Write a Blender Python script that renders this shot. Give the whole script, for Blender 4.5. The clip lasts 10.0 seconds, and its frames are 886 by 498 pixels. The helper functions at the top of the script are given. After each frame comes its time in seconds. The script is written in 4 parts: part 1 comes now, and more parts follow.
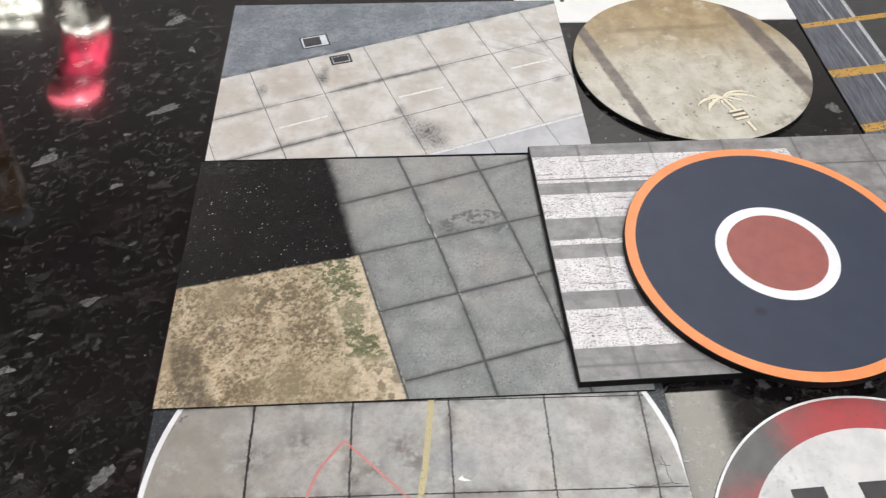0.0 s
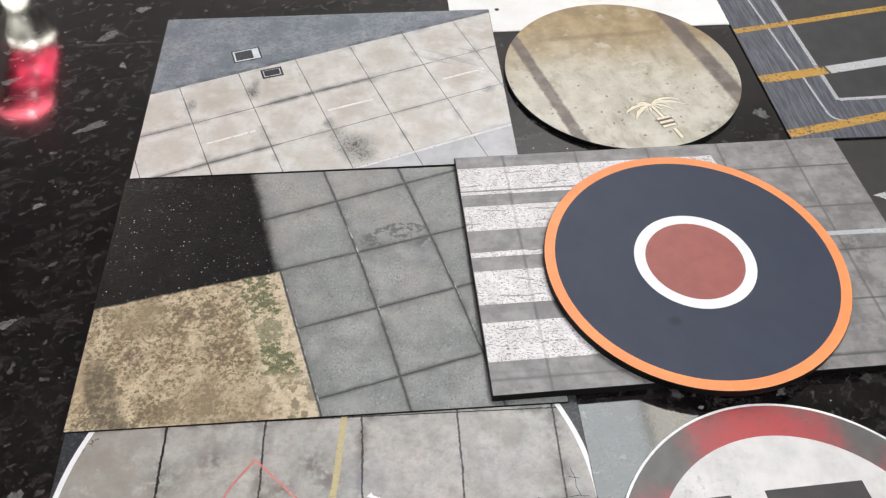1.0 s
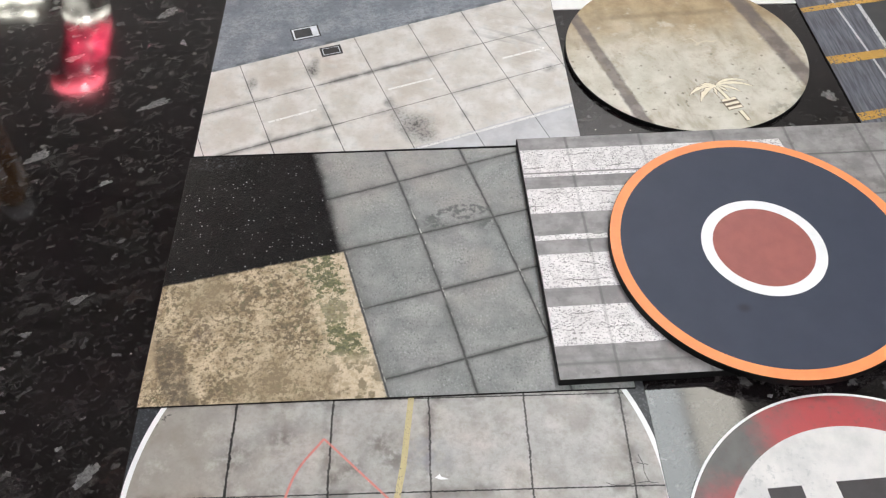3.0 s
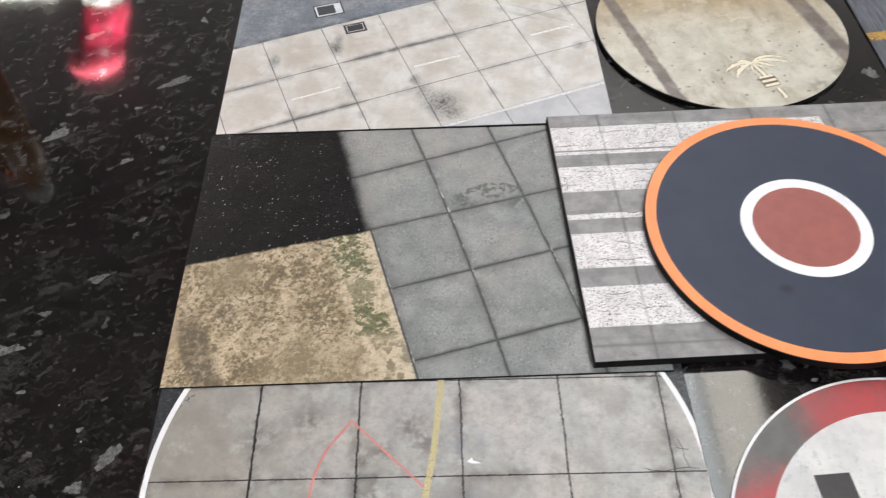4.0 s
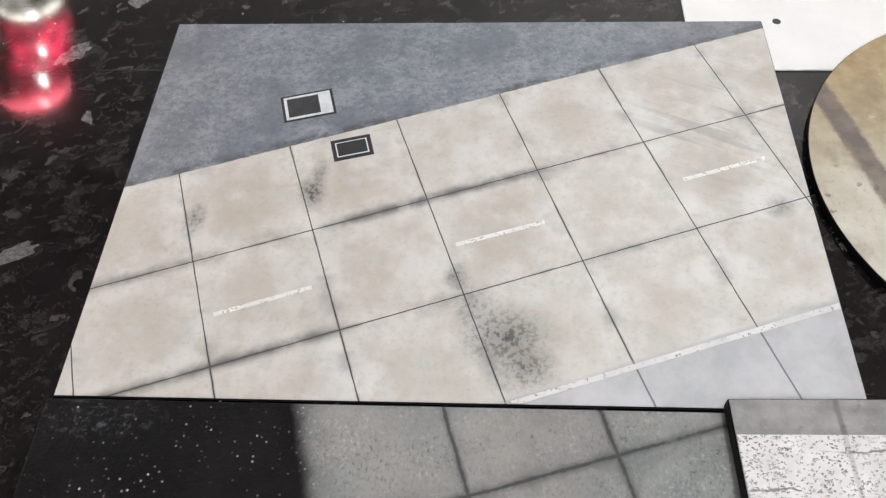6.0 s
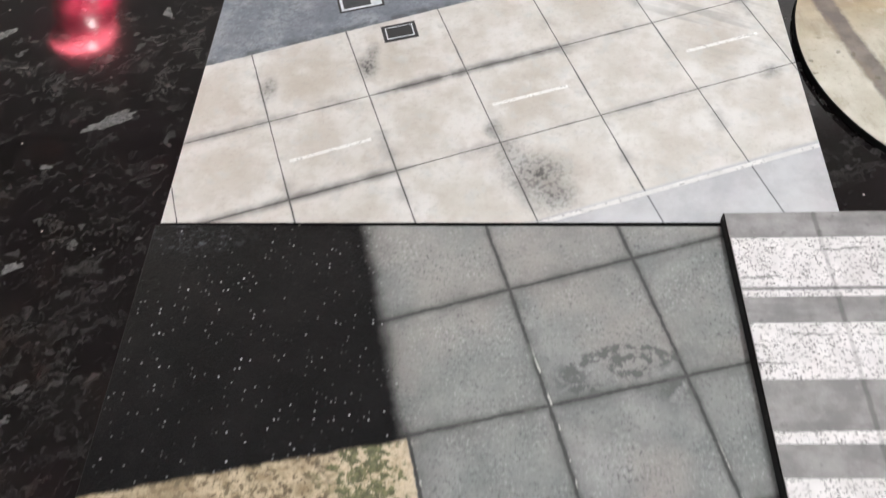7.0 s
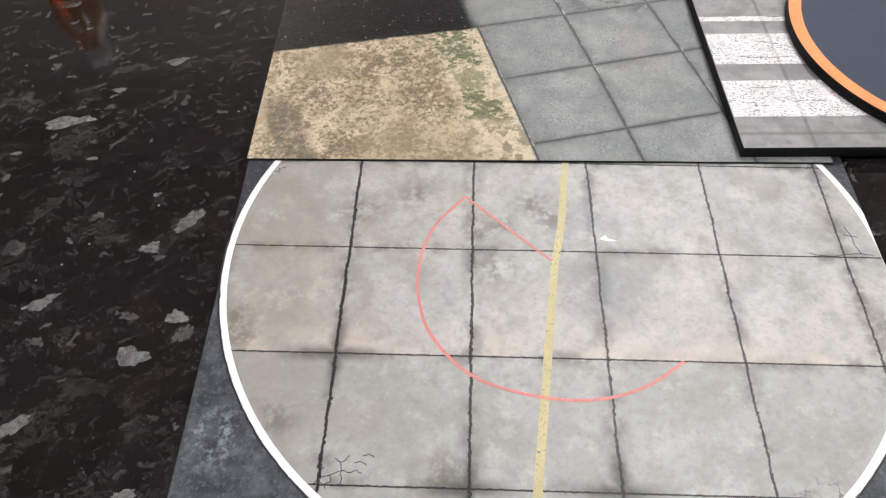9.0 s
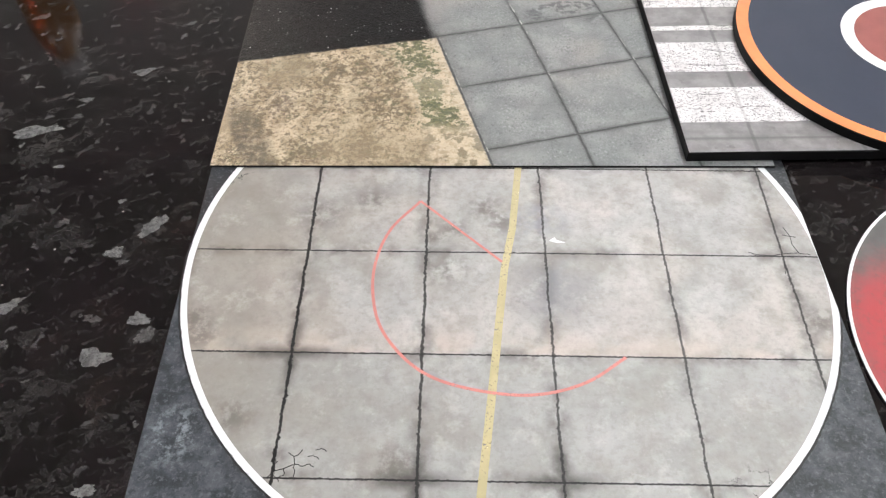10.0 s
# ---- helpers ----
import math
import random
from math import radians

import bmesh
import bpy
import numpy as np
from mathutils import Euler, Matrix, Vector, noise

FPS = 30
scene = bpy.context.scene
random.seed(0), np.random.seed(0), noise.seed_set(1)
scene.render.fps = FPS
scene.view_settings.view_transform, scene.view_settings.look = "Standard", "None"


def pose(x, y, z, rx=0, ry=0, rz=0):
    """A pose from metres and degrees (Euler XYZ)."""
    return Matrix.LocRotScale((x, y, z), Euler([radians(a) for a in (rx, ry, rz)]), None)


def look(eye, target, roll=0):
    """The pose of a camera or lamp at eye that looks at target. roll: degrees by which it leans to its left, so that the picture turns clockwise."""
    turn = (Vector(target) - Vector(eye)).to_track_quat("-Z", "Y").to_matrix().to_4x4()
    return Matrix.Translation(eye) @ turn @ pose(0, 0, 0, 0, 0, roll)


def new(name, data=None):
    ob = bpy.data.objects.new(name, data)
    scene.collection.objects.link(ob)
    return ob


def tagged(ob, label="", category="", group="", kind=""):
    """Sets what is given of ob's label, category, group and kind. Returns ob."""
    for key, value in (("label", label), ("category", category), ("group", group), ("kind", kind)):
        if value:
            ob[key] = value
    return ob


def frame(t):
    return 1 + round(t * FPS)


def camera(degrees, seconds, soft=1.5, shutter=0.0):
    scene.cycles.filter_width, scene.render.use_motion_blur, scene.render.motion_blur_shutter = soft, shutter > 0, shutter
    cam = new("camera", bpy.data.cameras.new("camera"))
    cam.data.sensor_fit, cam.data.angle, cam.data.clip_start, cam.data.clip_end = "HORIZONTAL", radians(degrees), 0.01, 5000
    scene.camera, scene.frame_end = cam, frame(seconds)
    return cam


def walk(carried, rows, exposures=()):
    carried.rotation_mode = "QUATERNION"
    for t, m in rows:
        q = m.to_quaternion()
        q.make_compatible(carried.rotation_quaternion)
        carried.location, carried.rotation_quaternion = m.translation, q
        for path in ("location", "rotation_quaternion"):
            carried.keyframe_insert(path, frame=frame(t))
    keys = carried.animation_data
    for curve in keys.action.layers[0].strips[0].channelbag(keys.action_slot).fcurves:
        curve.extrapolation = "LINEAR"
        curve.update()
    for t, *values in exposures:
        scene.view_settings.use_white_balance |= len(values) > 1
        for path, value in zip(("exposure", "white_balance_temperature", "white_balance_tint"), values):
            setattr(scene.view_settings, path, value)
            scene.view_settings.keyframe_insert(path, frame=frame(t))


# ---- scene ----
cam = camera(56.9, 10.0, soft=1.25, shutter=0.25)
PATH = [
    (0, (0.1450, -0.4635, 0.4281), (0.2517, 0.8431, -1.0823), 1.87),
    (0.5, (0.1814, -0.4556, 0.4372), (0.2959, 0.8566, -1.0677), 0.92),
    (1, (0.1930, -0.4598, 0.4367), (0.3233, 0.8433, -1.0749), 1.56),
    (1.3, (0.1993, -0.4594, 0.4410), (0.3406, 0.8348, -1.0773), 0.77),
    (1.5, (0.1884, -0.4606, 0.4384), (0.3331, 0.8307, -1.0819), 0.58),
    (2, (0.1738, -0.4639, 0.4383), (0.2272, 0.8063, -1.1057), -1.22),
    (2.5, (0.1734, -0.4586, 0.4400), (0.2464, 0.8078, -1.1062), 0.41),
    (2.7, (0.1714, -0.4553, 0.4393), (0.2311, 0.8083, -1.1098), -0.09),
    (3.8, (0.1693, -0.4530, 0.4316), (0.2134, 0.8031, -1.1240), -0.17),
    (4, (0.1599, -0.4506, 0.4199), (0.1805, 0.7994, -1.1412), -1.15),
    (4.5, (0.1469, -0.3614, 0.3822), (0.0641, 0.8646, -1.1958), -4.54),
    (5, (0.1625, -0.1955, 0.3267), (0.0275, 1.0333, -1.2456), -5.59),
    (5.2, (0.1567, -0.1494, 0.3037), (0.0113, 1.0413, -1.2967), -5.42),
    (6.3, (0.1608, -0.1237, 0.2762), (0.0688, 1.0113, -1.3679), -3.04),
    (6.5, (0.1572, -0.1427, 0.2876), (0.0452, 0.9802, -1.3636), -4.53),
    (7, (0.1489, -0.2097, 0.2906), (0.0262, 0.9129, -1.3601), -4.94),
    (7.5, (0.1352, -0.2887, 0.2976), (0.0075, 0.8427, -1.3466), -4.56),
    (8, (0.1169, -0.3877, 0.3022), (0.0025, 0.8256, -1.2837), -3.70),
    (8.5, (0.1078, -0.4746, 0.2921), (0.0433, 0.7853, -1.2598), -1.67),
    (9, (0.1063, -0.5147, 0.2946), (0.0729, 0.7644, -1.2426), -0.63),
    (9.5, (0.1173, -0.5226, 0.3007), (0.1003, 0.7571, -1.2362), -0.09),
    (10, (0.1227, -0.5251, 0.3041), (0.1178, 0.7665, -1.2229), -0.10),
]
EXPOSURES = [(0, 0.08), (4.0, 0.08), (5.0, 0.20), (5.2, 0.18), (6.3, -0.04), (7.0, 0.14), (7.5, 0.37), (8.0, 0.53), (8.5, 0.38), (9.0, 0.33), (10.0, 0.36)]
walk(cam, [(t, look(eye, target, roll)) for t, eye, target, roll in PATH], EXPOSURES)

# ---- light: ceiling panels, some added out of view, in a closed room ----
world = bpy.data.worlds.new("world")
scene.world = world
world.use_nodes = True
world.node_tree.nodes["Background"].inputs[0].default_value = (0.9, 0.95, 1.0, 1)
world.node_tree.nodes["Background"].inputs[1].default_value = 0.05
CEILING = 1.6  # above the worktop, which lies at z = 0
PANELS = [  # x, y, width, length, watts, colour: the first two are a pair of strips of unlike whites
    (0.66, 0.50, 0.44, 0.60, 7.6, (0.93, 0.985, 1.0)),
    (0.96, 0.50, 0.15, 0.60, 2.7, (1.0, 0.96, 0.86)),
    # unseen additions: one for sheen on the slabs, two as fill
    (0.62, 1.27, 0.70, 0.38, 10.0, (0.985, 0.985, 1.02)),
    (0.75, -1.05, 0.58, 0.58, 20.0, (0.985, 0.985, 1.03)),
    (-0.75, -1.05, 0.58, 0.58, 13.0, (0.985, 0.985, 1.03)),
]
for px, py, wide, long, watts, tint in PANELS:
    lamp = bpy.data.lights.new("panel_light", "AREA")
    lamp.shape, lamp.size, lamp.size_y, lamp.energy, lamp.color = "RECTANGLE", wide, long, watts, tint
    new("panel_light", lamp).matrix_world = pose(px, py, CEILING - 0.012)
SPOT = (-0.30, -0.10)  # added, unseen spot that brightens the bottles' mirror image
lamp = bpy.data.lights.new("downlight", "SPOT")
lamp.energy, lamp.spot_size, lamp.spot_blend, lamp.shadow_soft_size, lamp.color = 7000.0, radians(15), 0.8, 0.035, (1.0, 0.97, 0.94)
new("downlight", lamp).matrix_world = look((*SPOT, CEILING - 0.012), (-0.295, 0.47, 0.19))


# ---- materials ----
class V:
    """A value in a node tree, with arithmetic."""

    def __init__(self, ink, socket):
        self.ink, self.socket = ink, socket

    def __add__(self, o):
        return self.ink.math("ADD", self, o)

    def __radd__(self, o):
        return self.ink.math("ADD", self, o)

    def __sub__(self, o):
        return self.ink.math("SUBTRACT", self, o)

    def __rsub__(self, o):
        return self.ink.math("SUBTRACT", o, self)

    def __mul__(self, o):
        return self.ink.math("MULTIPLY", self, o)

    def __rmul__(self, o):
        return self.ink.math("MULTIPLY", self, o)

    def __truediv__(self, o):
        return self.ink.math("DIVIDE", self, o)

    def abs(self):
        return self.ink.math("ABSOLUTE", self, 0)


class Ink:
    """A material drawn in millimetres of its object: u to the right, v up, w out."""

    def __init__(self, name, rough=0.5, spec=0.5, bump=0.0):
        self.mat = bpy.data.materials.new(name)
        self.mat.use_nodes = True
        self.nt = self.mat.node_tree
        self.bsdf = self.nt.nodes["Principled BSDF"]
        self.bsdf.inputs["Roughness"].default_value = rough
        self.bsdf.inputs["Specular IOR Level"].default_value = spec
        tc = self.nt.nodes.new("ShaderNodeTexCoord")
        sep = self.nt.nodes.new("ShaderNodeSeparateXYZ")
        self.nt.links.new(tc.outputs["Object"], sep.inputs[0])
        self.u, self.v, self.w = (V(self, sep.outputs[i]) * 1000 for i in range(3))

    def put(self, socket, value):
        if isinstance(value, V):
            self.nt.links.new(value.socket, socket)
        elif isinstance(value, (tuple, list)):
            socket.default_value = (*value, 1.0) if len(value) == 3 else value
        else:
            socket.default_value = value

    def math(self, op, a, b):
        n = self.nt.nodes.new("ShaderNodeMath")
        n.operation = op
        self.put(n.inputs[0], a), self.put(n.inputs[1], b)
        return V(self, n.outputs[0])

    def least(self, a, b):
        return self.math("MINIMUM", a, b)

    def most(self, a, b):
        return self.math("MAXIMUM", a, b)

    def hypot(self, a, b):
        return self.math("POWER", a * a + b * b, 0.5)

    def smooth(self, x, a, b):
        """0 at a, 1 at b."""
        n = self.nt.nodes.new("ShaderNodeMapRange")
        n.interpolation_type = "SMOOTHSTEP"
        flip = a > b
        self.put(n.inputs[0], x), self.put(n.inputs[1], min(a, b)), self.put(n.inputs[2], max(a, b))
        self.put(n.inputs[3], 1.0 if flip else 0.0), self.put(n.inputs[4], 0.0 if flip else 1.0)
        return V(self, n.outputs[0])

    def vec(self, x, y, z=0.0):
        n = self.nt.nodes.new("ShaderNodeCombineXYZ")
        for i, c in enumerate((x, y, z)):
            self.put(n.inputs[i], c)
        return V(self, n.outputs[0])

    def noise(self, mm, detail=4, rough=0.55, off=0.0, x=None, y=None):
        """Soft noise of 0..1 with features of about mm millimetres."""
        n = self.nt.nodes.new("ShaderNodeTexNoise")
        self.put(n.inputs["Vector"], self.vec(self.u if x is None else x, self.v if y is None else y, self.w + off))
        n.inputs["Scale"].default_value, n.inputs["Detail"].default_value, n.inputs["Roughness"].default_value = 1 / mm, detail, rough
        return V(self, n.outputs[0])

    def cells(self, mm, x=None, y=None, off=0.0):
        """Voronoi: distance from the cell's middle (0..1) and a random value for the cell."""
        n = self.nt.nodes.new("ShaderNodeTexVoronoi")
        self.put(n.inputs["Vector"], self.vec(self.u if x is None else x, self.v if y is None else y, off))
        n.voronoi_dimensions = "2D"
        n.inputs["Scale"].default_value = 1 / mm
        sep = self.nt.nodes.new("ShaderNodeSeparateColor")
        self.nt.links.new(n.outputs["Color"], sep.inputs[0])
        return V(self, n.outputs["Distance"]), V(self, sep.outputs[0]), V(self, sep.outputs[1])

    def chance(self, x, y):
        n = self.nt.nodes.new("ShaderNodeTexWhiteNoise")
        n.noise_dimensions = "2D"
        self.put(n.inputs["Vector"], self.vec(x, y))
        return V(self, n.outputs[0])

    def turned(self, degrees, ox, oy):
        c, s = math.cos(radians(degrees)), math.sin(radians(degrees))
        du, dv = self.u - ox, self.v - oy
        return du * c + dv * s, dv * c - du * s

    def from_multiple(self, x, pitch):
        """Signed distance to the nearest multiple of pitch."""
        return x - self.math("ROUND", x / pitch, 0) * pitch

    def line(self, d, width, soft=0.3):
        return self.smooth(d.abs() if isinstance(d, V) else d, width / 2 + soft, width / 2)

    def spot(self, x, y, r0, r1, sx=1.0):
        return self.smooth(self.hypot((self.u - x) / sx, self.v - y), r1, r0)

    def mix(self, fac, a, b):
        n = self.nt.nodes.new("ShaderNodeMix")
        n.data_type = "RGBA"
        self.put(n.inputs[0], fac), self.put(n.inputs[6], a), self.put(n.inputs[7], b)
        return V(self, n.outputs[2])

    def bump(self, height, strength=0.3, dist=0.0003):
        n = self.nt.nodes.new("ShaderNodeBump")
        n.inputs["Strength"].default_value, n.inputs["Distance"].default_value = strength, dist
        self.put(n.inputs["Height"], height)
        self.nt.links.new(n.outputs[0], self.bsdf.inputs["Normal"])

    def worn(self, cover):
        """Ink that is missing where cover is 0."""
        clear, both = self.nt.nodes.new("ShaderNodeBsdfTransparent"), self.nt.nodes.new("ShaderNodeMixShader")
        self.put(both.inputs[0], cover)
        self.nt.links.new(clear.outputs[0], both.inputs[1])
        self.nt.links.new(self.bsdf.outputs[0], both.inputs[2])
        self.nt.links.new(both.outputs[0], self.nt.nodes["Material Output"].inputs[0])
        return self

    def done(self, colour=None, rough=None):
        if colour is not None:
            self.put(self.bsdf.inputs["Base Color"], colour)
        if rough is not None:
            self.put(self.bsdf.inputs["Roughness"], rough)
        return self.mat


def granite(off):
    k = Ink("polished_black_granite", rough=0.07, spec=0.5)
    wob, wob2 = k.noise(14, 5, 0.65, 3 + off), k.noise(14, 5, 0.65, 31 + off)
    x, y = k.turned(27, 0, 0)
    x, y = x + (wob - 0.5) * 22 + off, y + (wob2 - 0.5) * 22
    base = k.mix(k.smooth(k.noise(9, 6, 0.72, off), 0.40, 0.70), (0.0036, 0.0028, 0.0029), (0.018, 0.0152, 0.0152))
    # cloudy streaks of feldspar
    cloud = k.noise(11, 6, 0.72, 60 + off, x / 1.8, y)
    thin = k.noise(3.2, 5, 0.7, 80 + off, x / 3.0, y)
    veil = k.smooth(k.noise(34, 4, 0.6, 90 + off), 0.36, 0.62)
    base = k.mix(k.smooth(cloud, 0.50, 0.68) * (0.25 + 0.75 * veil), base, (0.052, 0.048, 0.046))
    base = k.mix(k.smooth(thin, 0.54, 0.66) * k.smooth(cloud, 0.42, 0.60), base, (0.060, 0.058, 0.056))
    grit = k.smooth(k.noise(1.7, 4, 0.7, 120 + off, x / 1.5, y), 0.40, 0.60)
    crystal = k.smooth(k.noise(6, 5, 0.75, 130 + off, x / 1.7, y), 0.59, 0.70)
    base = k.mix(crystal * (0.15 + 0.5 * grit), base, (0.125, 0.121, 0.116))
    speck = k.smooth(k.noise(3.4, 4, 0.7, 150 + off, x / 1.4, y), 0.56, 0.68) * k.smooth(k.noise(26, 3, 0.6, 160 + off), 0.38, 0.60)
    base = k.mix(speck * 0.5, base, (0.075, 0.073, 0.070))
    base = k.mix(k.smooth(k.noise(30, 4, 0.6, 110 + off), 0.54, 0.70) * k.smooth(k.noise(6, 5, 0.7, 7), 0.42, 0.6) * 0.6, base, (0.034, 0.022, 0.018))
    base = k.mix(k.smooth(k.noise(48, 3, 0.5, 170 + off), 0.45, 0.65) * 0.35, base, (0.010, 0.006, 0.008))
    fine = k.noise(0.9, 4, 0.75, 180 + off)
    base = k.mix(k.smooth(fine, 0.52, 0.38) * 0.55, base, (0.0030, 0.0024, 0.0024))
    base = k.mix(k.smooth(fine, 0.56, 0.72) * k.smooth(cloud, 0.40, 0.60) * 0.5, base, (0.105, 0.100, 0.096))
    # small crystals, and pin-point glints painted as pale specks
    d, r, g = k.cells(12, x / 1.6, y, 9)
    flake = k.smooth(r, 0.90, 0.91) * k.smooth(d + k.noise(2, 4, 0.7) * 0.22, 0.30, 0.24)
    base = k.mix(flake * (0.25 + 0.55 * g) * (0.4 + 0.6 * grit), base, (0.16, 0.157, 0.152))
    d, r, g = k.cells(6.5, x / 1.5 + 40, y, 5)
    base = k.mix(k.smooth(r, 0.90, 0.91) * k.smooth(d + k.noise(1.4, 4, 0.7, 3) * 0.3, 0.40, 0.28) * (0.2 + 0.5 * g), base, (0.125, 0.121, 0.118))
    d, r, g = k.cells(4.5, None, None, 4)
    base = k.mix(k.smooth(r, 0.993, 0.996) * k.smooth(d, 0.15, 0.08), base, (0.30, 0.28, 0.25))
    return k.done(base, 0.05 + 0.05 * k.noise(40, 3, 0.5, 12))


def flake_stone():
    k = Ink("grey_mineral_flake", rough=0.08, spec=0.5)
    info = k.nt.nodes.new("ShaderNodeObjectInfo")
    shade = V(k, info.outputs["Random"])
    col = k.mix(k.smooth(k.noise(3, 5, 0.7, shade * 90), 0.36, 0.62), (0.085, 0.084, 0.082), (0.215, 0.213, 0.208))
    col = k.mix(k.smooth(k.noise(2.4, 5, 0.75, 7), 0.52, 0.62) * 0.8, col, (0.03, 0.029, 0.028))
    return k.done(k.mix(shade * 0.5, col, (0.09, 0.088, 0.086)))


def plain(name, colour, rough=0.5, metal=0.0, grain=0.03, mm=6):
    k = Ink(name, rough=rough)
    k.bsdf.inputs["Metallic"].default_value = metal
    n = k.noise(mm, 5, 0.6)
    dark = tuple(c * (1 - grain * 3) for c in colour)
    light = tuple(min(1, c * (1 + grain * 2)) for c in colour)
    return k.done(k.mix(k.smooth(n, 0.3, 0.7), dark, light))


def tile_joints(k, U, W, pitch_u, pitch_v, wander=0.5):
    """Distances to the joints of a grid, a little crooked, and the tile's own random value."""
    w1, w2 = (k.noise(5, 4, 0.6, 17) - 0.5) * wander * 2, (k.noise(5, 4, 0.6, 23) - 0.5) * wander * 2
    du, dv = k.from_multiple(U + w1, pitch_u), k.from_multiple(W + w2, pitch_v)
    tile = k.chance(k.math("FLOOR", U / pitch_u, 0), k.math("FLOOR", W / pitch_v, 0))
    return du, dv, tile


def print_pale_tiles():
    k = Ink("print_pale_concrete_tiles", rough=0.42, spec=0.4)
    U, W = k.turned(19.4, 40, 61)
    du, dv, tile = tile_joints(k, U, W, 50.45, 50.75, 0.25)
    col = k.mix(k.smooth(k.noise(18, 5, 0.6), 0.35, 0.68), (0.635, 0.61, 0.575), (0.545, 0.515, 0.47))
    heart = k.smooth(k.least(du.abs(), dv.abs()) + (k.noise(16, 4, 0.6, 40) - 0.5) * 24, 4, 20)
    col = k.mix(heart * (0.25 + 0.5 * tile), col, (0.435, 0.39, 0.325))
    col = k.mix(k.smooth(k.noise(7, 5, 0.68, 50), 0.46, 0.70) * 0.42, col, (0.45, 0.405, 0.355))
    col = k.mix(k.smooth(k.noise(24, 4, 0.55, 51), 0.50, 0.68) * 0.55, col, (0.70, 0.685, 0.665))
    col = k.mix(k.smooth(k.noise(11, 4, 0.6, 53), 0.54, 0.68) * 0.4, col, (0.50, 0.515, 0.505))
    col = k.mix(k.smooth(k.noise(2.2, 5, 0.7, 52), 0.52, 0.70) * 0.3, col, (0.36, 0.33, 0.30))
    # grime gathers along the joints
    near = k.most(k.smooth(du.abs(), 7, 0), k.smooth(dv.abs(), 8, 0))
    col = k.mix(near * k.smooth(k.noise(17, 4, 0.55, 70), 0.48, 0.68) * 0.55, col, (0.24, 0.225, 0.215))
    dark = k.most(k.smooth(du.abs(), 1.0, 0), k.smooth(dv.abs(), 1.4, 0)) * k.smooth(k.noise(32, 3, 0.5, 75), 0.46, 0.58)
    col = k.mix(dark * 0.55, col, (0.06, 0.057, 0.055))
    col = k.mix(k.line(du, 0.25, 0.22), col, (0.018, 0.018, 0.018))
    col = k.mix(k.line(dv, 0.25, 0.22), col, (0.018, 0.018, 0.018))
    for at, u0, u1, a in ((0, 58, 152, 0.8), (0, -60, 8, 0.5), (-50.75, -60, 52, 0.7), (-50.75, 150, 205, 0.35)):
        run = k.smooth((W - at + (k.noise(9, 4, 0.6, 72) - 0.5) * 3).abs(), 4.5, 0) * k.smooth(U, u0 - 10, u0 + 10) * k.smooth(U, u1 + 10, u1 - 10)
        col = k.mix(run * (0.55 + 0.45 * k.smooth(k.noise(12, 4, 0.6, 73), 0.38, 0.58)) * a, col, (0.075, 0.071, 0.068))
    # oil and rubber marks
    speck = k.smooth(k.noise(2.2, 4, 0.7, 9), 0.46, 0.6)
    for sx, sy, r, a, s in ((156, 42, 16, 0.6, 0.8), (168, 28, 20, 0.95, 1.3), (176, 14, 14, 0.85, 1.2), (85, 98, 14, 1.0, 0.6), (87, 110, 9, 0.7, 0.6), (36, 83, 14, 0.8, 0.5), (149, 55, 11, 0.8, 0.6), (283, 92, 9, 0.5, 1.0)):
        col = k.mix(k.spot(sx, sy, 0, r, s) * (0.55 + 0.45 * speck) * a, col, (0.055, 0.052, 0.05))
    x, y = k.turned(-26, 250, 120)
    streak = k.smooth(k.noise(5, 3, 0.5, 5, x / 12, y), 0.5, 0.66) * k.spot(262, 142, 10, 58)
    col = k.mix(streak * 0.4, col, (0.24, 0.23, 0.225))
    # cool strip past the kerb line, then the blue-grey apron
    blue = k.mix(k.smooth(k.noise(20, 5, 0.6, 4), 0.35, 0.7), (0.50, 0.51, 0.54), (0.36, 0.37, 0.40))
    strip = k.smooth(W, -97.5, -99.5)
    col = k.mix(strip * 0.75, col, blue)
    col = k.mix(strip * k.line(du, 0.35, 0.35) * 0.7, col, (0.07, 0.07, 0.07))
    ap = k.mix(k.smooth(k.noise(11, 6, 0.74, 80), 0.34, 0.68), (0.165, 0.185, 0.212), (0.275, 0.298, 0.328))
    ap = k.mix(k.smooth(k.noise(3, 5, 0.75, 83), 0.46, 0.62) * 0.6, ap, (0.12, 0.132, 0.152))
    ap = k.mix(k.smooth(k.noise(2.0, 4, 0.7, 90), 0.55, 0.72) * 0.5, ap, (0.41, 0.44, 0.47))
    ap = k.mix(k.smooth(k.noise(40, 3, 0.5, 33), 0.5, 0.66) * 0.6, ap, (0.125, 0.138, 0.165))
    edge = W + (k.noise(3, 4, 0.6, 2) - 0.5) * 1.2
    rim = k.line(edge - 50.6, 2.5, 3.5) * k.smooth(k.noise(9, 4, 0.65, 66), 0.42, 0.6)
    ap = k.mix(rim * 0.65, ap, (0.05, 0.052, 0.06))
    col = k.mix(k.smooth(edge, 49.7, 50.3), col, ap)
    col = k.mix(k.smooth(U, 205, 275) * k.smooth(edge, 49.7, 50.3) * 0.35, col, (0.13, 0.13, 0.14))
    return k.done(col, 0.36 + 0.14 * k.noise(8, 4))


